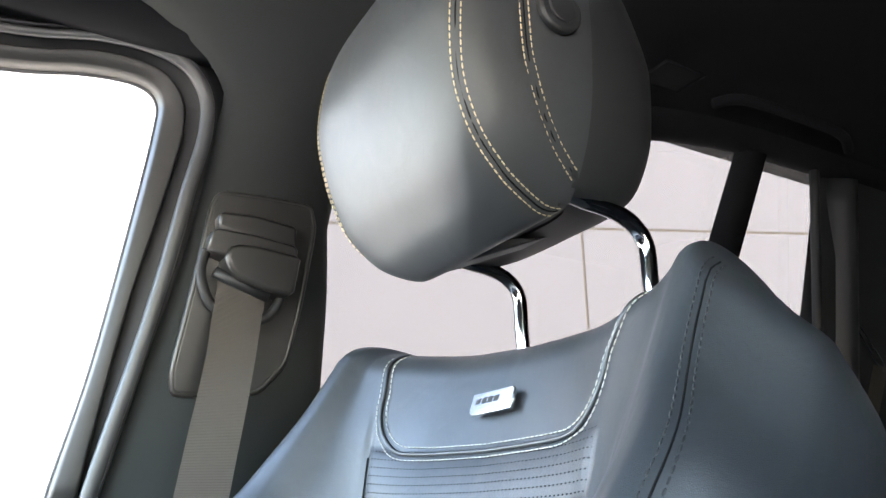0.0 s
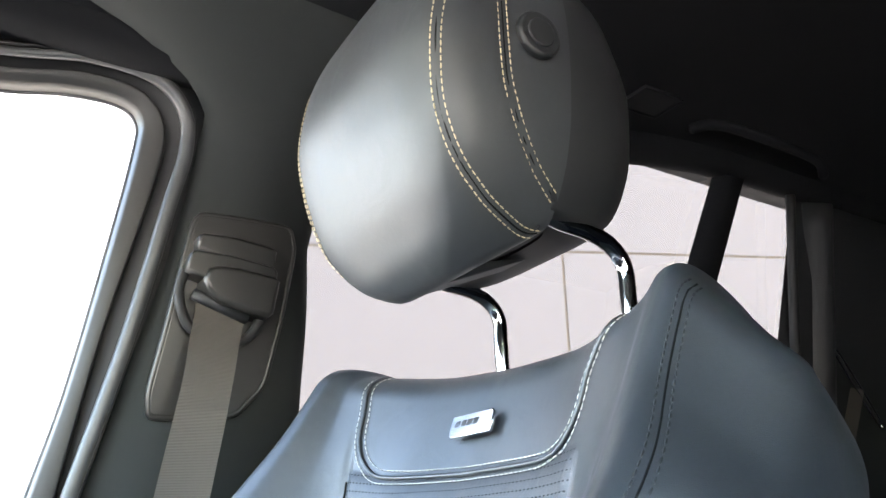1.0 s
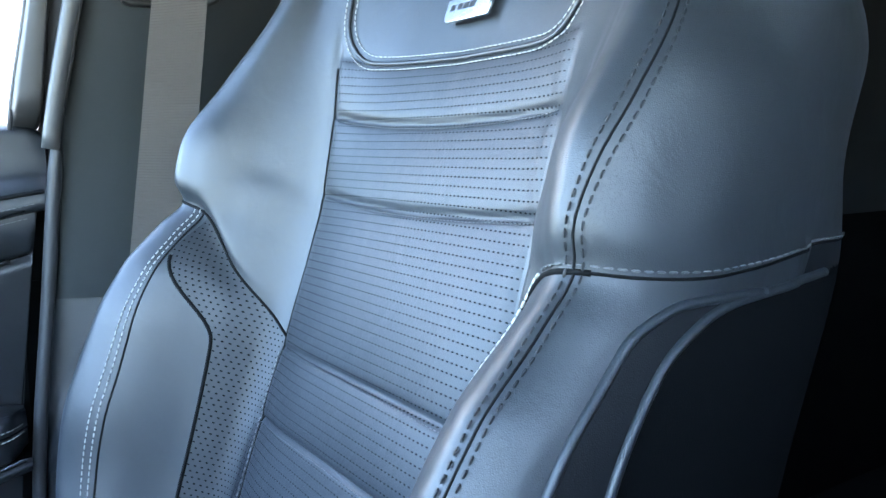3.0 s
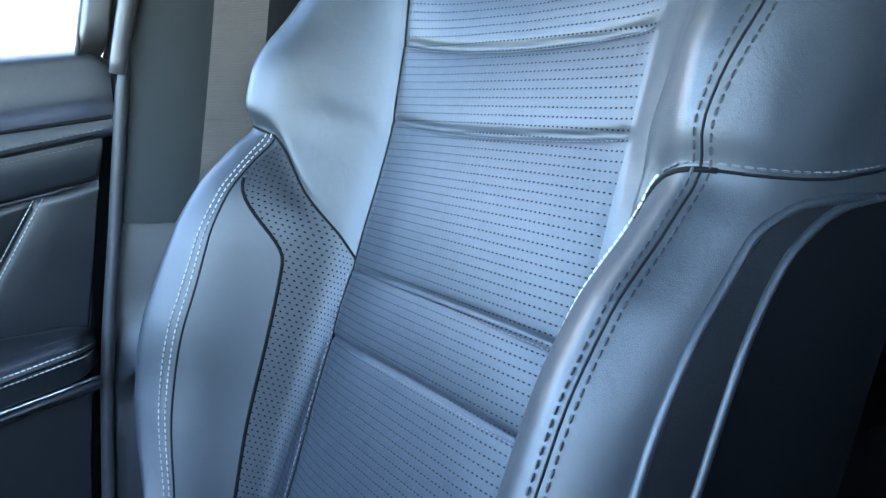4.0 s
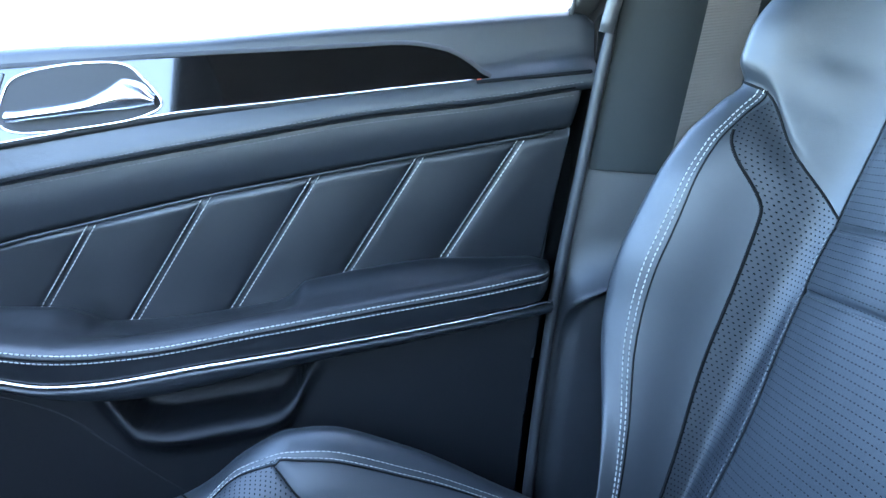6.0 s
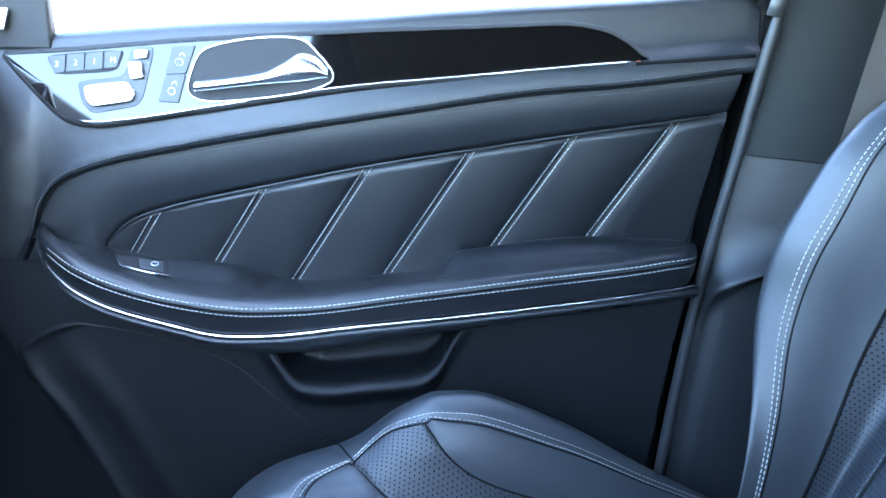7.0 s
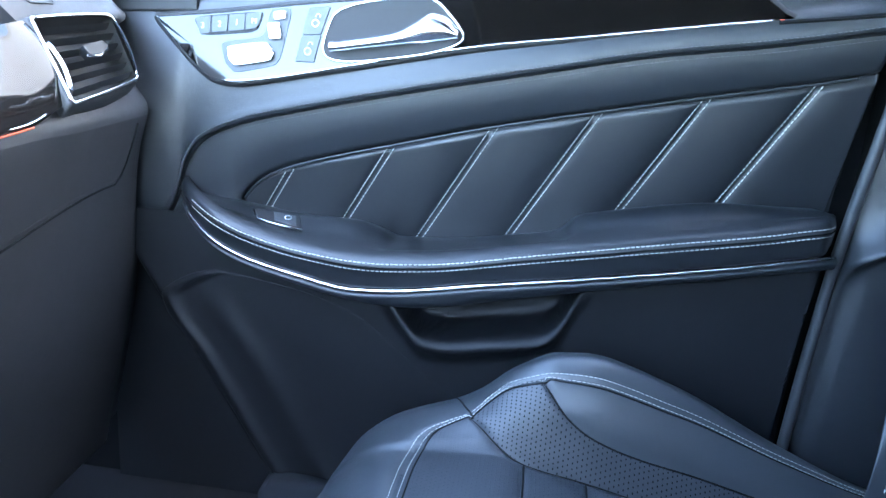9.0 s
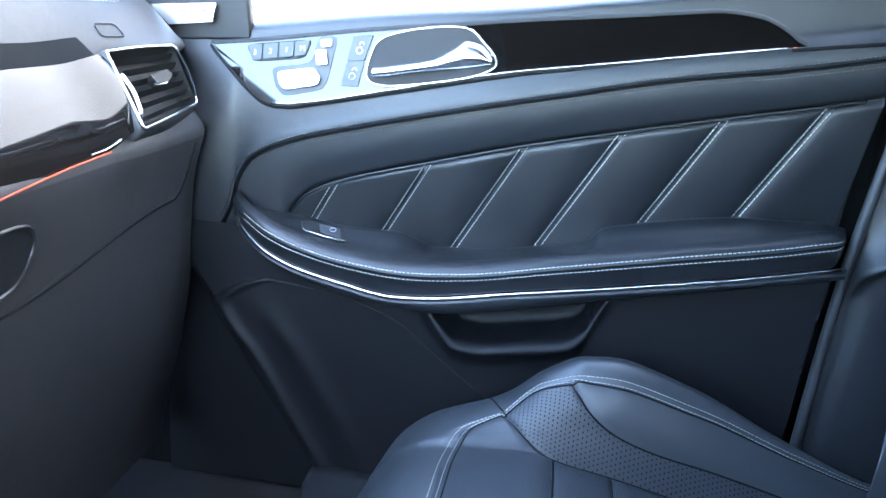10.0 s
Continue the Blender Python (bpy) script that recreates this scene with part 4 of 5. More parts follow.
part("upper_trim", grid(ledge, span(-0.283, -0.281, 3) + YS[:-10] + span(YS[-10], 0.80, 50)[1:], span(0, 1, 60)), SOFT, door, "soft upper door trim")
def ledge_point(y, z):
    """On the upper trim at height z."""
    a, b = 0.25, 0.9
    for _ in range(20):
        m = 0.5 * (a + b)
        a, b = (m, b) if ledge(y, m).z > z else (a, m)
    return ledge(y, a)


# Dark bar laid on the trim in place of a groove's shade.
part("ledge_shade_line", tube([ledge_point(y, 1.2835 - 0.150 * (y + 0.13)) + Vector((0.0012, 0, 0)) for y in span(-0.276, -0.125, 40)], 0.0030, 8), GAP_SHADE, door, "dark line standing in for the shaded groove behind the inlay")
part("ledge_seam", tube([Vector((0.7145, y, seam_z(y) + 0.002)) for y in span(-0.255, 0.60, 100) + span(0.60, 0.658, 50)[1:]], 0.0012, 6), SEAM, door)
stitching("ledge_stitching", [[Vector((0.7125, y, seam_z(y) + 0.0075)) for y in span(-0.265, 0.60, 140) + span(0.60, 0.656, 60)[1:]]], door, DIM_THREAD, pitch=0.0062, length=0.0046, r=0.0005)


def band(y, v):
    e, i = seam_z(y) + 0.004, ins_z(y) if y < 0.575 else 0.93
    x = 0.727 + 0.014 * v - 0.005 * math.sin(math.pi * v)
    x += 0.008 * smooth(0.93, 1.0, v)
    z = e + (i - e) * v
    return Vector((x, max(y, door_end(z)), z))


part("middle_trim", grid(band, YS, span(0, 1, 24)), SOFT, door)
stitching("ledge_stitching", [[band(y, 0.0125 / (seam_z(y) + 0.004 - ins_z(y))) - Vector((0.0008, 0, 0)) for y in span(-0.258, 0.565, 140)]], door, DIM_THREAD, pitch=0.0062, length=0.0046, r=0.0005)
Q0, QP, QS = 0.477, 0.1185, 0.555


def insert_x(y, z):
    q = (y + QS * z - Q0) / QP
    f = q - math.floor(q) if q > 0 else 0.5 * max(0.0, 1 + q) ** 0.5 if q > -1 else 0.0
    if q <= 0:
        f = min(0.5, -q)
    x = 0.747 + 0.02 * (ins_z(y) - z) / 0.2
    x += 0.0016 * math.exp(-((min(f, 1 - f)) / 0.05) ** 2)
    x -= 0.006 * math.sin(math.pi * f) ** 0.8 * (1 - 0.6 * f)
    return x


def insert(y, v):
    hi, lo = ins_z(y) - 0.001, arm_in(y) - 0.04
    z = hi + (lo - hi) * v
    edge = 0.006 * math.exp(-(v / 0.028) ** 2)
    return Vector((insert_x(y, z) - 0.004 + edge, max(y, door_end(z)), z))


part("door_insert", grid(insert, span(-0.270, 0.565, 300), span(0, 1, 50)), LEATHER_DOOR, door, "quilted leather door insert")
part("insert_bead", tube([Vector((0.739, y, ins_z(y) - 0.001)) for y in span(-0.238, 0.562, 90)], 0.0022, 6), LEATHER_DOOR, door)
for k in range(6):
    q = Q0 + QP * k
    for d in (-0.0046, 0.0046):
        rowp = []
        for z in span(0.93, 1.24, 120):
            y = q + d - QS * z
            if -0.25 < y < 0.56 and arm_in(y) - 0.02 < z < ins_z(y) - 0.002:
                rowp.append(Vector((insert_x(y, z) - 0.0050, y, z)))
        if len(rowp) > 3:
            stitching("insert_stitching", [rowp], door, pitch=0.0060, length=0.0046, r=0.00075)


def armrest(y, v):
    xf, st, ci, ch = arm_x(y), arm_st(y), arm_in(y), arm_ch(y)
    pad = max(ci - st, 0.0)
    tip = smooth(-0.205, -0.243, y) ** 2.5  # rounded rear end
    xf += 0.035 * tip
    st, ci, ch = st - 0.007 * tip, ci - 0.006 * tip, ch + 0.003 * tip
    ctl = [(0.0, 0.775, ci - 0.006), (0.15, 0.742, ci + 0.001), (0.30, 0.715, ci + 0.002 + 0.3 * pad), (0.45, 0.5 * (0.70 + xf + 0.02), 0.5 * (ci + st) + 0.006), (0.60, xf + 0.022, st + 0.012), (0.70, xf + 0.006, st + 0.006), (0.76, xf, st - 0.004), (0.88, xf + 0.002, 0.5 * (st + ch)), (0.97, xf + 0.005, ch + 0.004), (1.0, xf + 0.012, ch + 0.002)]
    x, z = catmull(ctl, v)
    return Vector((x, y, z))


AY = span(-0.240, 0.652, 160)
arm = part("armrest", grid(armrest, AY, span(0, 1, 60)), LEATHER_DOOR, door, "padded leather armrest with double stitching")
for d in (0.735, 0.80):
    stitching("armrest_stitching", [[armrest(y, d) + Vector((-0.0008, 0, 0.0002)) for y in span(-0.235, 0.618, 160)]], arm, pitch=0.0062, length=0.0048, r=0.0007)
part("armrest_seam", tube([armrest(y, 0.768) for y in span(-0.24, 0.628, 120)], 0.0012, 6), SEAM, arm)
part("trim_strip", tube([Vector((arm_x(y) + 0.005, y, arm_ch(y))) for y in span(-0.235, 0.628, 120)], 0.0027, 8), SATIN, door, "bright aluminium trim strip")


def lower_lip(y, v):
    ch, bo, xf = arm_ch(y), arm_bo(y), arm_x(y)
    ctl = [(0.0, xf + 0.01, ch - 0.001), (0.2, xf + 0.004, ch - 0.008), (0.45, xf + 0.008, ch - 0.6 * (ch - bo)), (0.75, xf + 0.024, bo + 0.003), (1.0, 0.73, bo - 0.002)]
    x, z = catmull(ctl, v)
    return Vector((x, y, z))


part("armrest_lip", grid(lower_lip, AY, span(0, 1, 20)), SOFT, door)

pocket_z = C([(0.05, 0.93), (0.077, 0.905), (0.095, 0.866), (0.117, 0.849), (0.19, 0.834), (0.256, 0.823), (0.285, 0.827), (0.31, 0.848), (0.335, 0.875), (0.36, 0.90)])


def lower(y, v):
    top = arm_bo(y) + 0.01
    z = top + (0.47 - top) * v
    x = 0.700 + 0.012 * smooth(0.85, 0.5, z)
    x += 0.06 * smooth(-0.01, 0.03, (y - 0.518) * 0.87 - (z - 0.555) * 0.52)
    if 0.05 < y < 0.36:
        d = z - pocket_z(y)
        x += 0.055 * smooth(0.0, 0.006, d)
        x -= 0.022 * math.exp(-((d + 0.013) / 0.017) ** 2) * smooth(0.05, 0.12, y) * smooth(0.36, 0.28, y)
    return Vector((x, max(y, door_end(z)), z))


part("lower_panel", grid(lower, span(-0.232, 0.76, 200), span(0, 1, 130)), HARD, door, "soft lower door panel with map pocket")

SPK_FRONT = C([(0.48, 0.460), (0.555, 0.514), (0.753, 0.628), (0.815, 0.672), (0.838, 0.678), (0.858, 0.658), (0.874, 0.630), (0.884, 0.600)])
SPK_REAR = C([(0.48, 0.15), (0.60, 0.15), (0.70, 0.20), (0.764, 0.279), (0.80, 0.325), (0.836, 0.371), (0.862, 0.44), (0.876, 0.52), (0.884, 0.585)])


def speaker(z, v):
    """The loudspeaker cover: a raised panel with two soft upright folds along its front."""
    y0, y1 = SPK_FRONT(z), SPK_REAR(z)
    y = y0 + (y1 - y0) * v
    ahead, behind = y0 - y, y - y1
    rise = 0.0045 * smooth(-0.001, 0.006, min(ahead, behind, 0.885 - z))
    fold = 0.0065 * math.exp(-((ahead - 0.018) / 0.012) ** 2) + 0.0055 * math.exp(-((ahead - 0.098) / 0.024) ** 2) * smooth(0.86, 0.80, z)
    return Vector((0.7035 + 0.012 * smooth(0.85, 0.5, z) - rise - fold * smooth(0.0, 0.02, behind), y, z))


part("speaker_cover", grid(speaker, span(0.48, 0.86, 50) + span(0.86, 0.884, 12)[1:], [0.5 - 0.5 * math.cos(math.pi * k) for k in span(0, 1, 90)]), HARD, door, "soft black loudspeaker cover")
# Door's rear edge, near-black for the shade between door and pillar.
part("door_edge", grid(lambda z, v: Vector((0.80 - (0.095 - 0.045 * smooth(0.95, 1.06, z)) * (1 - v), door_end(z) - 0.001, z)), span(0.47, 1.355, 20), span(0, 1, 4)), GAP_SHADE, door)

# gloss inlay with switches and handle
GL = [(0.683, 1.226), (0.653, 1.196), (0.619, 1.166), (0.596, 1.153), (0.57, 1.151), (0.541, 1.155), (0.399, 1.187), (0.240, 1.223), (0.12, 1.243), (0.014, 1.261), (-0.07, 1.275), (-0.141, 1.286), (-0.130, 1.296), (-0.116, 1.306), (-0.098, 1.315), (-0.077, 1.321), (-0.034, 1.324), (0.03, 1.317), (0.096, 1.309), (0.21, 1.296), (0.324, 1.281), (0.40, 1.271), (0.484, 1.259), (0.60, 1.240), (0.675, 1.230)]


def gloss_at(y, z, h):
    return Vector((0.742 - 0.20 * (1.3445 - 0.135 * y - z) - h, y, z))


GL_LOW = GL[4:12]
GL = [tuple(k) for k in curve(GL, 150, closed=True)]
inlay = part("inlay", slab(GL, gloss_at, 0.006, 0.0014), GLOSS, door, "glossy black lacquered inlay")
handle_o = curve([(0.445, 1.200), (0.442, 1.235), (0.425, 1.258), (0.371, 1.274), (0.310, 1.279), (0.283, 1.262), (0.262, 1.237), (0.275, 1.222), (0.318, 1.208), (0.41, 1.192)], 60, closed=True)
part("handle_surround", tube([gloss_at(p[0], p[1], 0.007) for p in handle_o], 0.0017, 8, closed=True), CHROME, inlay, "chrome handle surround")
# Thin dark plate on the inlay, in place of a hollow's shade.
part("handle_shade", slab([tuple(p) for p in handle_o], lambda y, z, h: gloss_at(y, z, h + 0.0058), 0.0012, 0.0005, 1), RUBBER, inlay, "dark plate standing in for the shaded handle recess")
grip_top = C([(0.27, 1.245), (0.285, 1.258), (0.305, 1.262), (0.325, 1.250), (0.35, 1.236), (0.39, 1.226), (0.43, 1.218)])
grip_bot = C([(0.27, 1.232), (0.30, 1.226), (0.35, 1.217), (0.43, 1.202)])
part("door_handle", grid(lambda y, v: gloss_at(y, grip_bot(y) + (grip_top(y) - grip_bot(y)) * v, 0.010 + 0.012 * math.sin(math.pi * min(max(v, 0), 1)) ** 0.7), span(0.268, 0.436, 40), span(0, 1, 14)), SATIN, inlay, "satin metal pull handle")


def key_cap(name, o, h=0.003, material=None, bev=0.001):
    return part(name, slab(o, lambda y, z, q: gloss_at(y, z, 0.006 + q), h, bev), material or SWITCH, inlay)


def round_o(o, ease=0.22):
    """The outline with its corners eased."""
    out = []
    m = len(o)
    for i in range(m):
        a, c, d = (np.array(o[(i + j) % m]) for j in (-1, 0, 1))
        for g in (0.0, 0.25, 0.5, 0.75, 1.0):
            p0, p1 = c + (a - c) * ease, c + (d - c) * ease
            out.append(tuple((1 - g) ** 2 * p0 + 2 * g * (1 - g) * c + g * g * p1))
    return out


def glyph(text, y, z, size, parent):
    """A printed character on the inlay, facing the cabin."""
    cu = bpy.data.curves.new("glyph", "FONT")
    cu.body, cu.size, cu.extrude, cu.align_x, cu.align_y = text, size, 0.0001, "CENTER", "CENTER"
    tmp = bpy.data.objects.new("glyph", cu)
    me = bpy.data.meshes.new_from_object(tmp)
    bpy.data.objects.remove(tmp)
    me.materials.append(LEGEND)
    ob = new("legend", me)
    base = gloss_at(y, z, 0.0086)
    ob.matrix_basis = Matrix.Translation(base) @ Matrix(((0, 0.196, -0.98, 0), (-1, 0, 0, 0), (0, 0.98, 0.196, 0), (0, 0, 0, 1)))
    ob.parent = parent
    return ob


key_cap("memory_panel", round_o([(0.632, 1.2325), (0.531, 1.2475), (0.540, 1.2195), (0.618, 1.2085)]), 0.001, RUBBER, 0.0004)
for k, ch in enumerate("321M"):
    y1 = 0.6285 - 0.0240 * k
    lean = 0.0037 * k
    o = [(y1, 1.2315 + lean), (y1 - 0.0228, 1.2350 + lean), (y1 - (0.0228 if k < 3 else 0.0165), 1.2135 + lean), (y1 - (0.0 if k else 0.009), 1.2100 + lean)]
    cap = key_cap("memory_button", round_o(o, 0.12), 0.0022, None, 0.0006)
    glyph(ch, y1 - 0.0118, 1.2222 + lean, 0.0105, cap)
key_cap("switch_tray", round_o([(0.590, 1.203), (0.530, 1.214), (0.522, 1.252), (0.493, 1.254), (0.504, 1.190), (0.512, 1.178), (0.568, 1.164), (0.582, 1.176)]), 0.0014, None, 0.0005)
key_cap("seat_cushion_switch", round_o([(0.580, 1.199), (0.524, 1.209), (0.512, 1.196), (0.516, 1.184), (0.566, 1.173), (0.576, 1.181)]), 0.007, SATIN, 0.0016)
key_cap("seat_back_switch", round_o([(0.526, 1.233), (0.507, 1.235), (0.503, 1.214), (0.521, 1.211)]), 0.007, SATIN, 0.0016)
key_cap("head_switch", round_o([(0.518, 1.248), (0.500, 1.250), (0.500, 1.239), (0.517, 1.237)]), 0.006, SATIN, 0.0014)
for lo in (((0.470, 1.256), (0.441, 1.260), (0.451, 1.224), (0.477, 1.221)), ((0.477, 1.2195), (0.451, 1.2225), (0.458, 1.187), (0.484, 1.186))):
    cap = key_cap("lock_button", round_o(list(lo), 0.07), 0.0024, None, 0.0006)
    cy, cz = np.mean(np.array(lo), axis=0)
    part("lock_symbol", tube([gloss_at(cy + 0.0045 * math.cos(k * math.pi / 8), cz - 0.003 + 0.0045 * math.sin(k * math.pi / 8), 0.0086) for k in range(16)], 0.0007, 5, closed=True), LEGEND, cap)
    part("lock_symbol", tube([gloss_at(cy - 0.003 + 0.003 * math.cos(k * math.pi / 8), cz + 0.005 + 0.004 * math.sin(k * math.pi / 8), 0.0086) for k in range(9)], 0.0007, 5), LEGEND, cap)
# Added chrome line imitates the reflection along the lacquer's lower bevel.
part("inlay_glint", tube([gloss_at(y, C(GL_LOW)(y) + 0.0025, 0.0062) for y in span(-0.12, 0.585, 90)], 0.0015, 6), CHROME, inlay, "chrome line imitating the sky glint on the inlay's lower edge")
part("tip_light", tube([gloss_at(y, C(GL_LOW)(y) + 0.0025, 0.0064) for y in span(-0.131, -0.126, 4)], 0.0009, 6), GLOW, inlay, "small amber marker light")
# Dark tube round the rim imitates the shadow gap beside the inlay.
part("inlay_shadow_line", tube([gloss_at(k[0], k[1], 0.0) for k in GL], 0.0060, 6, closed=True), RUBBER, door)
def switch_at(y, u, h):
    """On the armrest's top, u metres across from the switch's middle."""
    return armrest(y, 0.40 + 4.2 * u) + Vector((-0.25, 0, 0.97)) * (h - 0.001)


win_sw = part("window_switch", slab([(0.534, -0.013), (0.470, -0.016), (0.457, 0.015), (0.520, 0.017)], switch_at, 0.0035, 0.001), RUBBER, arm, "black window switch")
part("rocker", slab([(0.505, -0.009), (0.474, -0.011), (0.466, 0.009), (0.497, 0.010)], lambda y, u, h: switch_at(y, u, 0.003 + h * (0.35 + 20 * max(0.0, y - 0.466))), 0.0045, 0.0015), SWITCH, win_sw)
part("switch_edge", tube([switch_at(y, u, 0.0035) for y, u in ((0.536, -0.010), (0.522, 0.018), (0.49, 0.0175), (0.456, 0.016))], 0.0011, 6), SATIN, win_sw)
part("switch_symbol", tube([switch_at(0.481 + 0.0045 * math.cos(k * math.pi / 8), 0.004 * math.sin(k * math.pi / 8) - 0.001, 0.0085) for k in range(16)], 0.0005, 5, closed=True), LEGEND, win_sw)

# window frame of the door with its seals
FR_GLASS = curve([(0.75, 1.735), (0.45, 1.820), (0.15, 1.862), (-0.124, 1.893), (-0.214, 1.911), (-0.278, 1.914), (-0.306, 1.895), (-0.308, 1.85), (-0.296, 1.721), (-0.275, 1.54), (-0.250, 1.399), (-0.244, 1.30)], 110)
FR_EDGE = curve([(0.75, 1.755), (0.45, 1.840), (0.15, 1.882), (-0.121, 1.912), (-0.235, 1.936), (-0.302, 1.931), (-0.336, 1.900), (-0.344, 1.851), (-0.331, 1.764), (-0.306, 1.62), (-0.282, 1.399), (-0.272, 1.30)], 110)
FR_SEAL = curve([(0.75, 1.775), (0.45, 1.860), (0.15, 1.900), (-0.121, 1.924), (-0.235, 1.947), (-0.315, 1.944), (-0.357, 1.910), (-0.367, 1.855), (-0.355, 1.770), (-0.330, 1.60), (-0.291, 1.399), (-0.276, 1.28)], 110)
FRAME_I = [i for i in range(110) if i < 55 or FR_GLASS[i][1] > 1.305]


def frame_at(i, v):
    """Across the frame, from its outer edge at 0 to the glass at 1; it falls back towards the glass."""
    q = FR_EDGE[int(i)] + (FR_GLASS[int(i)] - FR_EDGE[int(i)]) * v
    x = side_x(q[1]) + 0.012 + 0.075 * smooth(1.398, 1.36, q[1]) + 0.010 * v + 0.016 * smooth(0.86, 1.0, v) + 0.018 * smooth(0.10, 0.0, v) - 0.003 * math.sin(math.pi * v)
    return Vector((x, *q))


def strip_at(i, v):
    """The dark channel between the frame and the body seal."""
    q = FR_EDGE[int(i)] + (FR_SEAL[int(i)] - FR_EDGE[int(i)]) * (1.1 * v - 0.1)
    return Vector((side_x(q[1]) + 0.026 - 0.018 * v + 0.065 * smooth(1.398, 1.36, q[1]), *q))


def filler_at(i, v):
    q = FR_SEAL[int(i)]
    return Vector((side_x(q[1]) + 0.012 + 0.02 * v, q[0] - 0.11 * v * smooth(0.0, -0.30, q[0]), q[1] + 0.10 * v * smooth(1.80, 1.90, q[1])))


win_frame = part("window_frame", grid(frame_at, FRAME_I, span(0, 1, 16)), FRAME, door, "black window frame")
part("frame_gap", grid(strip_at, FRAME_I, span(0, 1, 8)), RUBBER, win_frame, "dark gap beside the frame")
part("window_seal", tube([Vector((side_x(q[1]) + 0.001, *q)) for q in FR_SEAL if q[1] > 1.345], lambda g: 0.0098 - 0.004 * smooth(0.55, 0.30, g), 12), SEAL, win_frame, "grey rubber door seal")
part("seal_lip", tube([Vector((side_x(q[1]) - 0.003, *(q + (q - e) / max(np.linalg.norm(q - e), 0.001) * 0.0085))) for q, e in zip(FR_SEAL, FR_EDGE) if q[1] > 1.40], 0.0022, 6), RUBBER, win_frame)
part("glass_seal", tube([Vector((side_x(q[1]) + 0.040, *q)) for q in FR_GLASS if q[1] > 1.37], 0.003, 8), SEAL, win_frame)
part("frame_filler", grid(filler_at, FRAME_I, span(0, 1, 4)), PLASTIC, win_frame)

part("pillar_seal", tube([Vector((side_x(z) + 0.002 + 0.004 * smooth(1.4, 1.2, z), pillar_front(z), z)) for z in span(0.48, 1.38, 60)], lambda g: 0.0078 - 0.004 * smooth(0.95, 1.0, g), 12), DOOR_SEAL, b_pillar, "grey rubber door seal")
# ---------------------------------------------------------------- belt
belt_x = C([(0.60, 0.600), (0.95, 0.575), (1.20, 0.572), (1.35, 0.578), (1.45, 0.586), (1.55, 0.600), (1.635, 0.628), (1.66, 0.630)])
belt = thing("seat_belt", "grey woven seat belt hanging from its black upper anchor", "seat belt", at=(0.63, -0.44, 1.66))
PLY = round_o([(-0.386, 1.770), (-0.445, 1.774), (-0.512, 1.774), (-0.521, 1.745), (-0.511, 1.64), (-0.499, 1.565), (-0.467, 1.526), (-0.41, 1.519), (-0.365, 1.517), (-0.361, 1.545), (-0.373, 1.64)])
part("adjuster_plate", slab(PLY, lambda y, z, h: Vector((side_x(z) - 0.012 - h, y, z)), 0.006, 0.003), PLATE, belt, "recessed black slider plate")
part("adjuster_rim", tube([Vector((side_x(p[1]) - 0.014, p[0], p[1])) for p in PLY], 0.0042, 8, closed=True), PLATE, belt)
def anchor_at(x):
    return lambda y, z, h: Vector((side_x(z) - 0.018 - h, y, z))


CAP = [(-0.390, 1.716), (-0.388, 1.733), (-0.394, 1.738), (-0.434, 1.740), (-0.484, 1.735), (-0.490, 1.730), (-0.489, 1.706), (-0.436, 1.708)]
part("anchor_cap", slab(CAP, anchor_at(0), 0.024, 0.005, 4), PLATE, belt, "rounded black release cap")
BAND = [(-0.378, 1.687), (-0.381, 1.709), (-0.388, 1.714), (-0.434, 1.714), (-0.486, 1.708), (-0.492, 1.702), (-0.492, 1.676), (-0.44, 1.676), (-0.405, 1.680)]
part("anchor_band", slab(BAND, anchor_at(0), 0.029, 0.004, 4), PLATE, belt)
BLOCK = [(-0.399, 1.677), (-0.404, 1.692), (-0.415, 1.697), (-0.440, 1.698), (-0.488, 1.694), (-0.495, 1.688), (-0.491, 1.648), (-0.484, 1.641), (-0.458, 1.644), (-0.420, 1.653), (-0.406, 1.664)]
part("anchor_cover", slab(BLOCK, anchor_at(0), 0.036, 0.006, 4), PLATE, belt, "moulded black anchor cover")
DR = curve([(-0.380, 1.690), (-0.376, 1.671), (-0.378, 1.655), (-0.385, 1.637), (-0.397, 1.622), (-0.43, 1.605), (-0.459, 1.613), (-0.474, 1.628), (-0.480, 1.645)], 40)
part("belt_guide", tube([Vector((side_x(z) - 0.030, y, z)) for y, z in DR], 0.0065, 10), RUBBER, belt, "black plastic belt guide")
part("guide_bar", tube([Vector((side_x(1.65) - 0.036, -0.392, 1.663)), Vector((side_x(1.65) - 0.036, -0.425, 1.652)), Vector((side_x(1.65) - 0.036, -0.462, 1.640))], 0.0075, 10), PLASTIC, belt)
WEB = [(1.66, -0.398, -0.462), (1.635, -0.397, -0.459), (1.60, -0.392, -0.452), (1.55, -0.386, -0.442), (1.45, -0.370, -0.426), (1.35, -0.355, -0.411), (1.25, -0.340, -0.397), (1.20, -0.333, -0.390), (0.95, -0.325, -0.38), (0.60, -0.32, -0.37)]
def web(i, v):
    z = 1.66 + (0.60 - 1.66) * i
    y0, y1 = catmull(sorted(WEB), z)
    return Vector((belt_x(z) - 0.014 * (v - 0.5) * smooth(1.62, 1.5, z), y0 + (y1 - y0) * v, z))


part("webbing", grid(web, span(0, 1, 80), span(0, 1, 9), uv=lambda i, v: (v * 0.05, i * 1.06)), WEBBING, belt, "grey ribbed webbing")

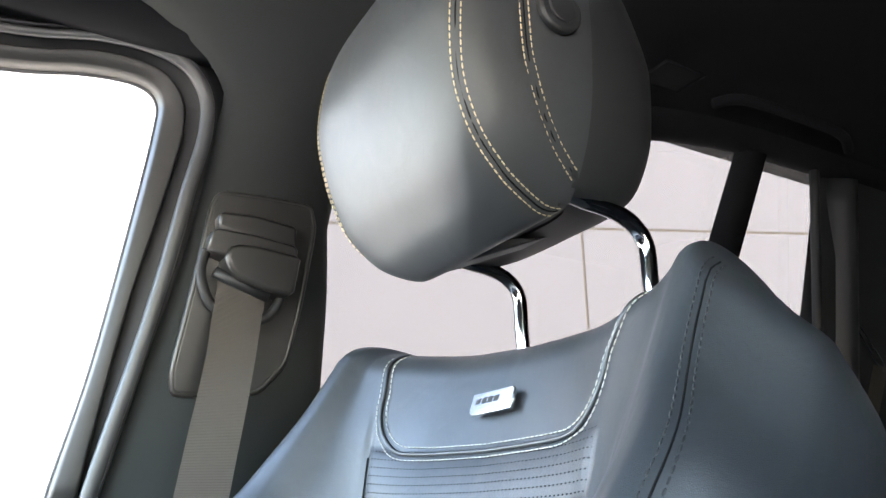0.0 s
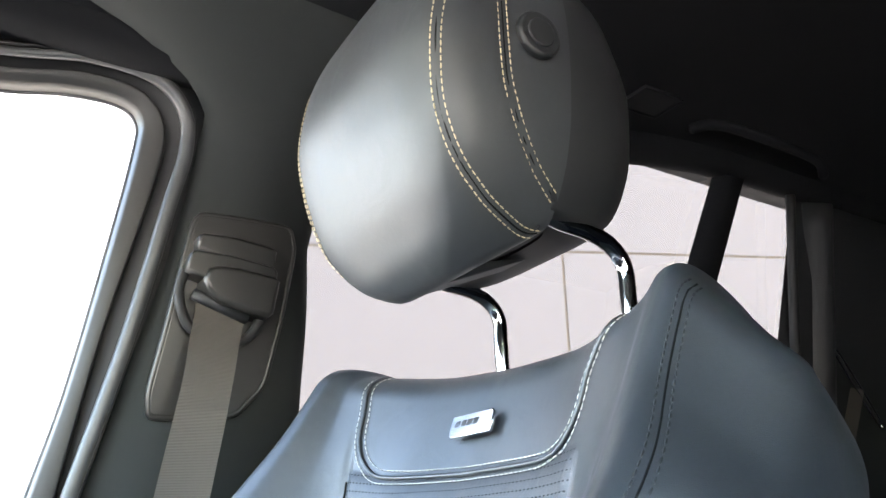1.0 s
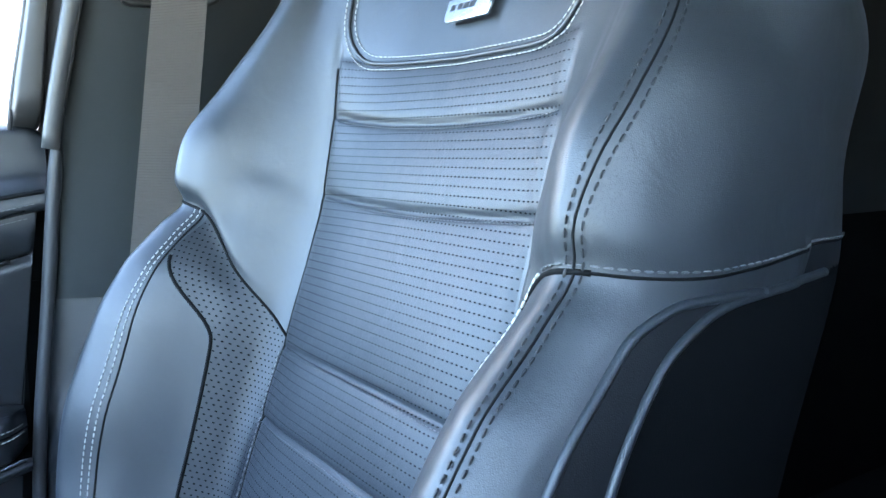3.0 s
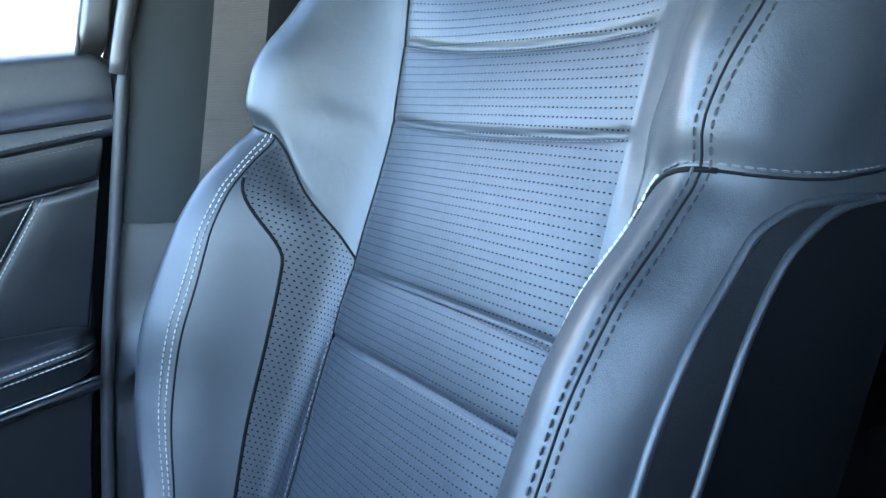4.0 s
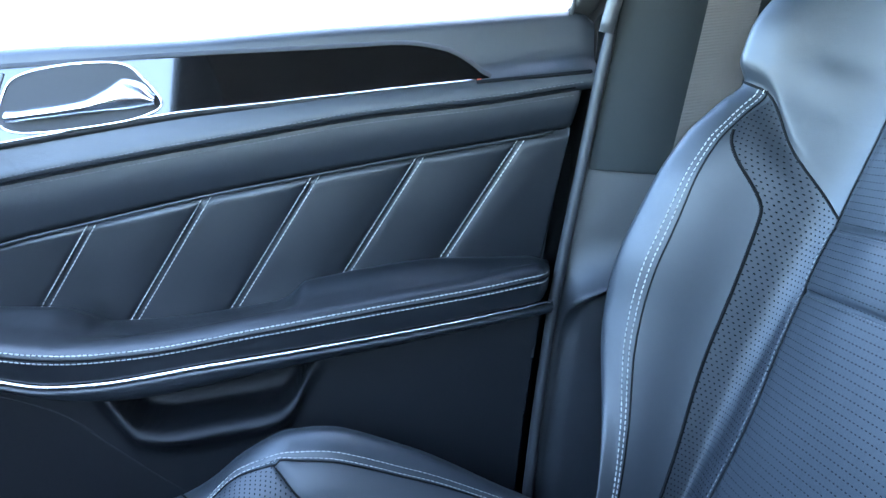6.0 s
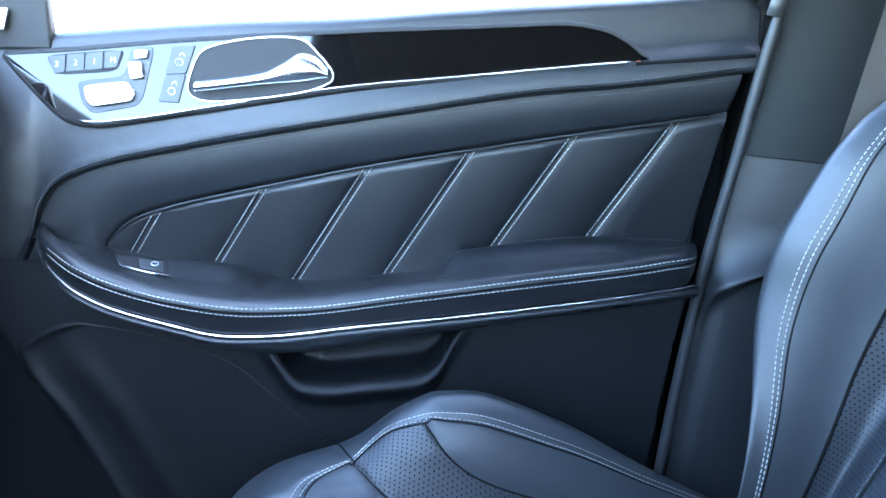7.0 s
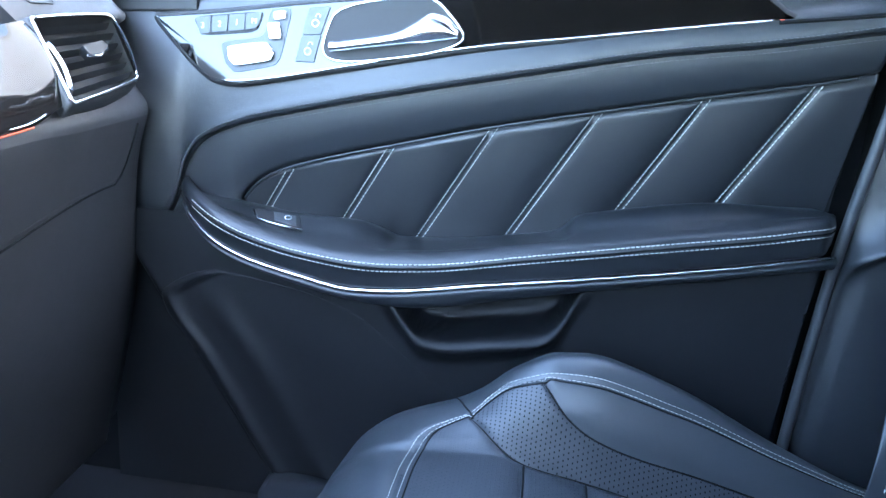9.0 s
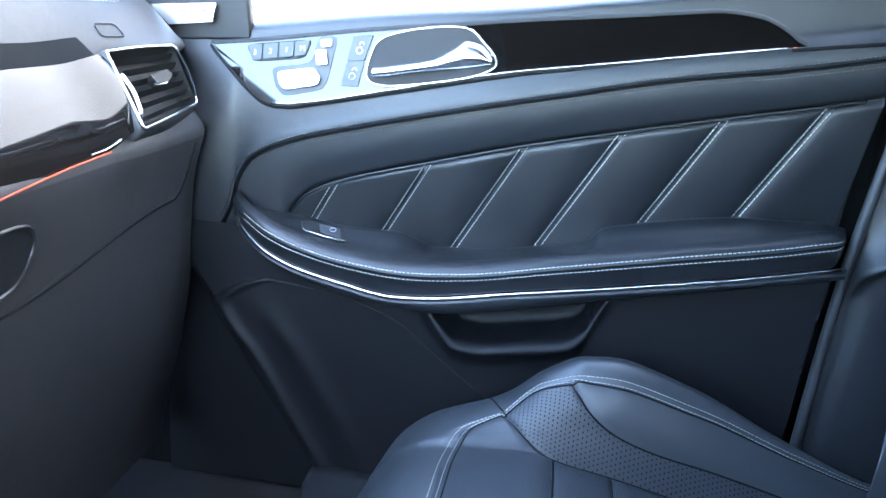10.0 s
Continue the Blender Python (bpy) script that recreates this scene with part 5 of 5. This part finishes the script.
# ---------------------------------------------------------------- dashboard
dash = thing("dashboard", "black dashboard with gloss inlay and chrome-ringed air vent", "dashboard", kind="structure", at=(0.2, 0.8, 0.9))
def dash_f(x, v):
    ctl = [(0.0, 1.20, 1.335), (0.2, 1.02, 1.335), (0.33, 0.88, 1.322), (0.42, 0.80, 1.285), (0.48, 0.765, 1.238), (0.56, 0.750, 1.21), (0.66, 0.703, 1.13), (0.72, 0.690, 1.10), (0.80, 0.700, 1.02), (0.90, 0.712, 0.86), (1.0, 0.77, 0.58)]
    y, z = catmull(ctl, v)
    end = smooth(0.665, 0.745, x)
    z -= 0.03 * smooth(0.50, 0.70, x) * smooth(0.45, 0.25, v)
    y += 0.03 * end * end - 0.035 * smooth(0.50, 0.66, x) * smooth(0.62, 0.45, v) * smooth(0.3, 0.42, v)
    y -= 0.012 * smooth(0.46, 0.53, x) * math.exp(-((v - 0.69) / 0.06) ** 2) + 0.028 * smooth(0.54, 0.64, x) * math.exp(-((v - 0.52) / 0.05) ** 2)
    return Vector((x, y, z))


part("dash_pad", grid(dash_f, span(-0.9, 0.77, 90), span(0, 0.72, 70)), DASH, dash, "soft black dash pad")
part("lower_dash", grid(dash_f, span(-0.9, 0.77, 90), span(0.72, 1, 60)), LOWER_DASH, dash, "dark soft-touch lower dash with glovebox lid")


def quad(c, u, v):
    tl, tr, br, bl = (Vector(k) for k in c)
    return tl.lerp(tr, u).lerp(bl.lerp(br, u), v)


VENT = [(0.520, 0.728, 1.224), (0.620, 0.690, 1.230), (0.648, 0.672, 1.152), (0.503, 0.673, 1.136)]
v_n = (Vector(VENT[1]) - Vector(VENT[0])).cross(Vector(VENT[3]) - Vector(VENT[0])).normalized()
if v_n.y > 0:
    v_n = -v_n
vent = part("air_vent", grid(lambda u, v: quad(VENT, u, v) - v_n * 0.024 * min(1.0, 14 * min(u, 1 - u, v, 1 - v)), span(0, 1, 30), span(0, 1, 30)), RUBBER, dash, "black air vent in a chrome ring")
ring_uv = ([(k, -0.02 * math.sin(math.pi * k)) for k in span(0.0, 0.96, 12)] + [(0.99, 0.02)] + [(1.0 + 0.06 * math.sin(math.pi * k), k) for k in span(0.06, 0.94, 14)]
           + [(0.985, 0.985)] + [(k, 1.0 + 0.01 * math.sin(math.pi * k)) for k in span(0.95, 0.02, 12)] + [(0.0, k) for k in span(0.97, 0.03, 12)])
part("vent_ring", tube([quad(VENT, *k) + v_n * 0.002 for k in ring_uv], 0.0020, 8, closed=True), CHROME, vent, "chrome vent ring")
mid_v = quad(VENT, 0.5, 0.5)


def housing(i, v):
    """Collar that carries the vent out of the dash pad."""
    p = quad(VENT, *ring_uv[int(i) % len(ring_uv)])
    o = (p - mid_v).normalized()
    wide, deep = catmull([(0.0, 0.0, 0.0), (0.2, 0.003, 0.001), (0.5, 0.007, 0.008), (1.0, 0.014, 0.055)], v)
    return p + o * wide - v_n * deep


part("vent_housing", grid(housing, list(range(len(ring_uv) + 1)), span(0, 1, 10)), DASH, dash)
for k in range(6):
    v0 = 0.12 + 0.152 * k
    part("slat", slab([(0.10, -0.05), (0.97, -0.05), (0.97, 0.05), (0.10, 0.05)], lambda u, w, h: quad(VENT, u, v0 + 0.45 * w) + v_n * (-0.006 - 0.09 * w - h * 0.3), 0.004, 0.001, 1), PLASTIC, vent)
part("vent_knob", slab([(0.42, 0.40), (0.70, 0.36), (0.76, 0.46), (0.62, 0.54), (0.46, 0.52)], lambda u, v, h: quad(VENT, u, v) + v_n * (h - 0.008), 0.014, 0.004), PLASTIC, vent)
part("knob_edge", tube([quad(VENT, *k) + v_n * 0.003 for k in ((0.44, 0.52), (0.60, 0.55), (0.75, 0.47))], 0.0015, 6), SATIN, vent)
part("vent_wheel", tube([quad(VENT, 0.05 + 0.05 * math.sin(math.pi * k), 0.30 + 0.55 * k) + v_n * 0.001 for k in span(0, 1, 12)], 0.0036, 8), SATIN, vent)


def dash_panel(x, v, h):
    top = Vector((x, 0.772, 1.236 + 0.01 * smooth(0.5, 0.1, x)))
    bot = Vector((x, 0.694, 1.112 - 0.03 * smooth(0.45, 0.0, x) + 0.02 * smooth(0.44, 0.53, x)))
    bulge = 0.012 * math.sin(math.pi * v) - 0.030 * max(0.0, v - 0.74) ** 1.5 + 0.009 * smooth(0.42, 0.505, x)
    return top.lerp(bot, v) + Vector((0, -0.85, 0.5)) * (h + bulge)


part("dash_inlay", grid(lambda x, v: dash_panel(x, v, 0.007), span(-0.9, 0.45, 60) + span(0.45, 0.515, 12)[1:], span(0.25, 1, 40)), DASH_GLOSS, dash, "glossy dark dash inlay")
# Near-black strip over the pad, painting the shadow above the inlay.
part("inlay_shade_strip", grid(lambda x, v: dash_panel(x, v, 0.0055), span(-0.9, 0.505, 70), span(0.03, 0.27, 8)), GAP_SHADE, dash, "dark strip standing in for the shaded gap above the inlay")
part("ambient_strip", tube([dash_panel(x, 1.01, 0.011) for x in span(-0.9, 0.45, 50)], 0.0012, 6), GLOW, dash, "dim orange-red ambient light strip")
part("inlay_trim", tube([dash_panel(x, 0.975, 0.008) for x in span(0.42, 0.475, 14)], 0.001, 6), SATIN, dash)
row_a = [dash_f(x, 0.405) for x in span(0.1, 0.615, 60)]
row_b = [dash_f(x, 0.425) for x in span(0.1, 0.615, 60)]
turn = [dash_f(0.615 + 0.012 * math.sin(k), 0.415 - 0.010 * math.cos(k)) for k in span(0.3, math.pi - 0.3, 6)]
stitching("dash_stitching", [[q + Vector((0, -0.0008, 0.001)) for q in row_a + turn + row_b[::-1]]], dash, pitch=0.0065, length=0.0048, r=0.00058)
lid = [dash_f(x, 0.833 - 0.028 * smooth(0.27, 0.62, x)) for x in span(-0.2, 0.63, 50)] + [dash_f(0.645, 0.797), dash_f(0.655, 0.785), dash_f(0.662, 0.765), dash_f(0.664, 0.73)]
part("glovebox_seam", tube(lid, 0.0016, 6), SEAM, dash)
stitching("glovebox_stitching", [[q + Vector((0, -0.001, 0.007)) for q in lid[:50]]], dash, DARK_THREAD, pitch=0.0065, length=0.0048, r=0.00058)
pull = [(0.22 + 0.09 * a, 0.787 + 0.030 * b) for a, b in curve([(-1, -0.9), (0, -1), (0.75, -0.95), (1.0, -0.5), (0.95, 0.2), (0.7, 0.8), (0.2, 1.0), (-1, 1.0)], 40, closed=True)]
part("glovebox_handle", slab(pull, lambda x, v, h: dash_f(x, v) + Vector((0, -h, 0)), 0.003, 0.001), PLASTIC, dash, "recessed glovebox handle")
part("handle_rim", tube([dash_f(*k) + Vector((0, -0.003, 0)) for k in pull], 0.0028, 8, closed=True), PLATE, dash)
mark = [(0.572 + 0.016 * a, 0.467 - 0.010 * b) for a, b in ((-1, 0.6), (-0.8, 1), (0.7, 1), (0.9, 0.6), (1, -0.7), (0.85, -1), (-0.7, -1), (-0.9, -0.6))]
part("airbag_label", tube([dash_f(*k) + Vector((0, -0.001, 0.0005)) for k in mark], 0.0011, 6, closed=True), DASH, dash)

# front pillar with its loudspeaker trim plate
a_pillar = thing("front_pillar", "dark front roof pillar beside the windscreen", "pillar", kind="structure", at=(0.68, 0.85, 1.25))
part("pillar_trim", tube([(0.72, 1.02, 1.22), (0.70, 0.95, 1.32), (0.66, 0.72, 1.65), (0.61, 0.45, 1.97)], lambda g: 0.055 - 0.015 * g, 14, flat=0.6), PILLAR, a_pillar)
corner_o = [(0.84, 1.225), (0.86, 1.40), (0.74, 1.42), (0.632, 1.305), (0.628, 1.262), (0.630, 1.238)]
part("corner_trim", slab(corner_o, lambda y, z, h: Vector((0.752 - 0.10 * max(0.0, z - 1.30) - h, y, z)), 0.014, 0.005), PLASTIC, door, "black trim triangle at the window's front corner")
PL = [(0.732, 0.778, 1.278), (0.734, 0.677, 1.286), (0.732, 0.682, 1.260), (0.730, 0.749, 1.251)]
pl_n = Vector((-1, 0, 0.15)).normalized()
plate = part("trim_plate", slab([(0, 0), (1, 0), (1, 1), (0, 1)], lambda u, v, h: quad(PL, u, v) + pl_n * h, 0.006, 0.0015), SATIN, door, "brushed metal trim plate")
for k in range(9):
    part("bar", slab([(0.42 + 0.05 * k, 0.30), (0.455 + 0.05 * k, 0.30), (0.455 + 0.05 * k, 0.46), (0.42 + 0.05 * k, 0.46)], lambda u, v, h: quad(PL, u, v) + pl_n * (0.0062 + h), 0.0004, 0.0001, 1), RUBBER, plate)

# ---------------------------------------------------------------- rear of the cabin
def tail_x(z):
    return side_x(z) - 0.012


part("pillar_groove", tube([Vector((tail_x(z) + 0.004, -1.60 + 0.02 * (z - 1.9) / 0.5 + 0.22 * (1.92 - z) * 0.35, z)) for z in span(1.35, 2.06, 14)], 0.010, 8), RUBBER, shell)
part("pillar_strip", tube([Vector((tail_x(z) + 0.006, -1.685 + 0.22 * (1.92 - z) * 0.35, z)) for z in span(1.35, 2.06, 14)], 0.034, 10, flat=0.35), PLASTIC, shell)
rear_belt = thing("rear_seat_belt", "grey rear seat belt running through a chrome-rimmed slot", "seat belt", at=(0.61, -1.75, 1.70))
slot = curve([(-1.722, 1.742), (-1.715, 1.733), (-1.79, 1.655), (-1.85, 1.60), (-1.858, 1.608), (-1.80, 1.668)], 40, closed=True)
part("belt_slot", slab([tuple(k) for k in slot], lambda y, z, h: Vector((tail_x(z) - h, y, z)), 0.004, 0.001), RUBBER, rear_belt)
part("slot_rim", tube([Vector((tail_x(z) - 0.004, y, z)) for y, z in slot], 0.003, 6, closed=True), SATIN, rear_belt)
part("webbing", grid(lambda z, v: Vector((tail_x(z) - 0.006 - 0.05 * (1.67 - z), -1.755 - 0.05 * v + 0.55 * (1.67 - z) * 0.9, z)), span(1.67, 1.40, 10), span(0, 1, 4)), WEBBING, rear_belt)
roof_lamp = thing("reading_lamp", "small unlit reading lamp in the black roof lining", "lamp", at=(0.47, -1.06, 2.06))
part("lens", slab([(0.03, -0.05), (0.03, 0.03), (-0.03, 0.03), (-0.03, -0.05)], lambda u, v, h: Vector((0.475 + u, -1.06 + v, 2.066 - h)), 0.006, 0.003), HEADLINER, roof_lamp, "dark lens")
part("rim", tube([Vector((0.475 + u, -1.06 + v, 2.058)) for u, v in ((0.033, -0.053), (0.033, 0.033), (-0.033, 0.033), (-0.033, -0.053))], 0.0015, 6, closed=True), HEADLINER, roof_lamp)
grab = thing("grab_handle", "black grab handle folded against the roof edge", "handle", at=(0.55, -1.43, 2.08))
part("grip", tube(curve([(0.52, -1.22, 2.075), (0.50, -1.26, 2.085), (0.49, -1.33, 2.085), (0.49, -1.50, 2.085), (0.50, -1.57, 2.085), (0.52, -1.61, 2.075)], 30), 0.010, 10), HEADLINER, grab)
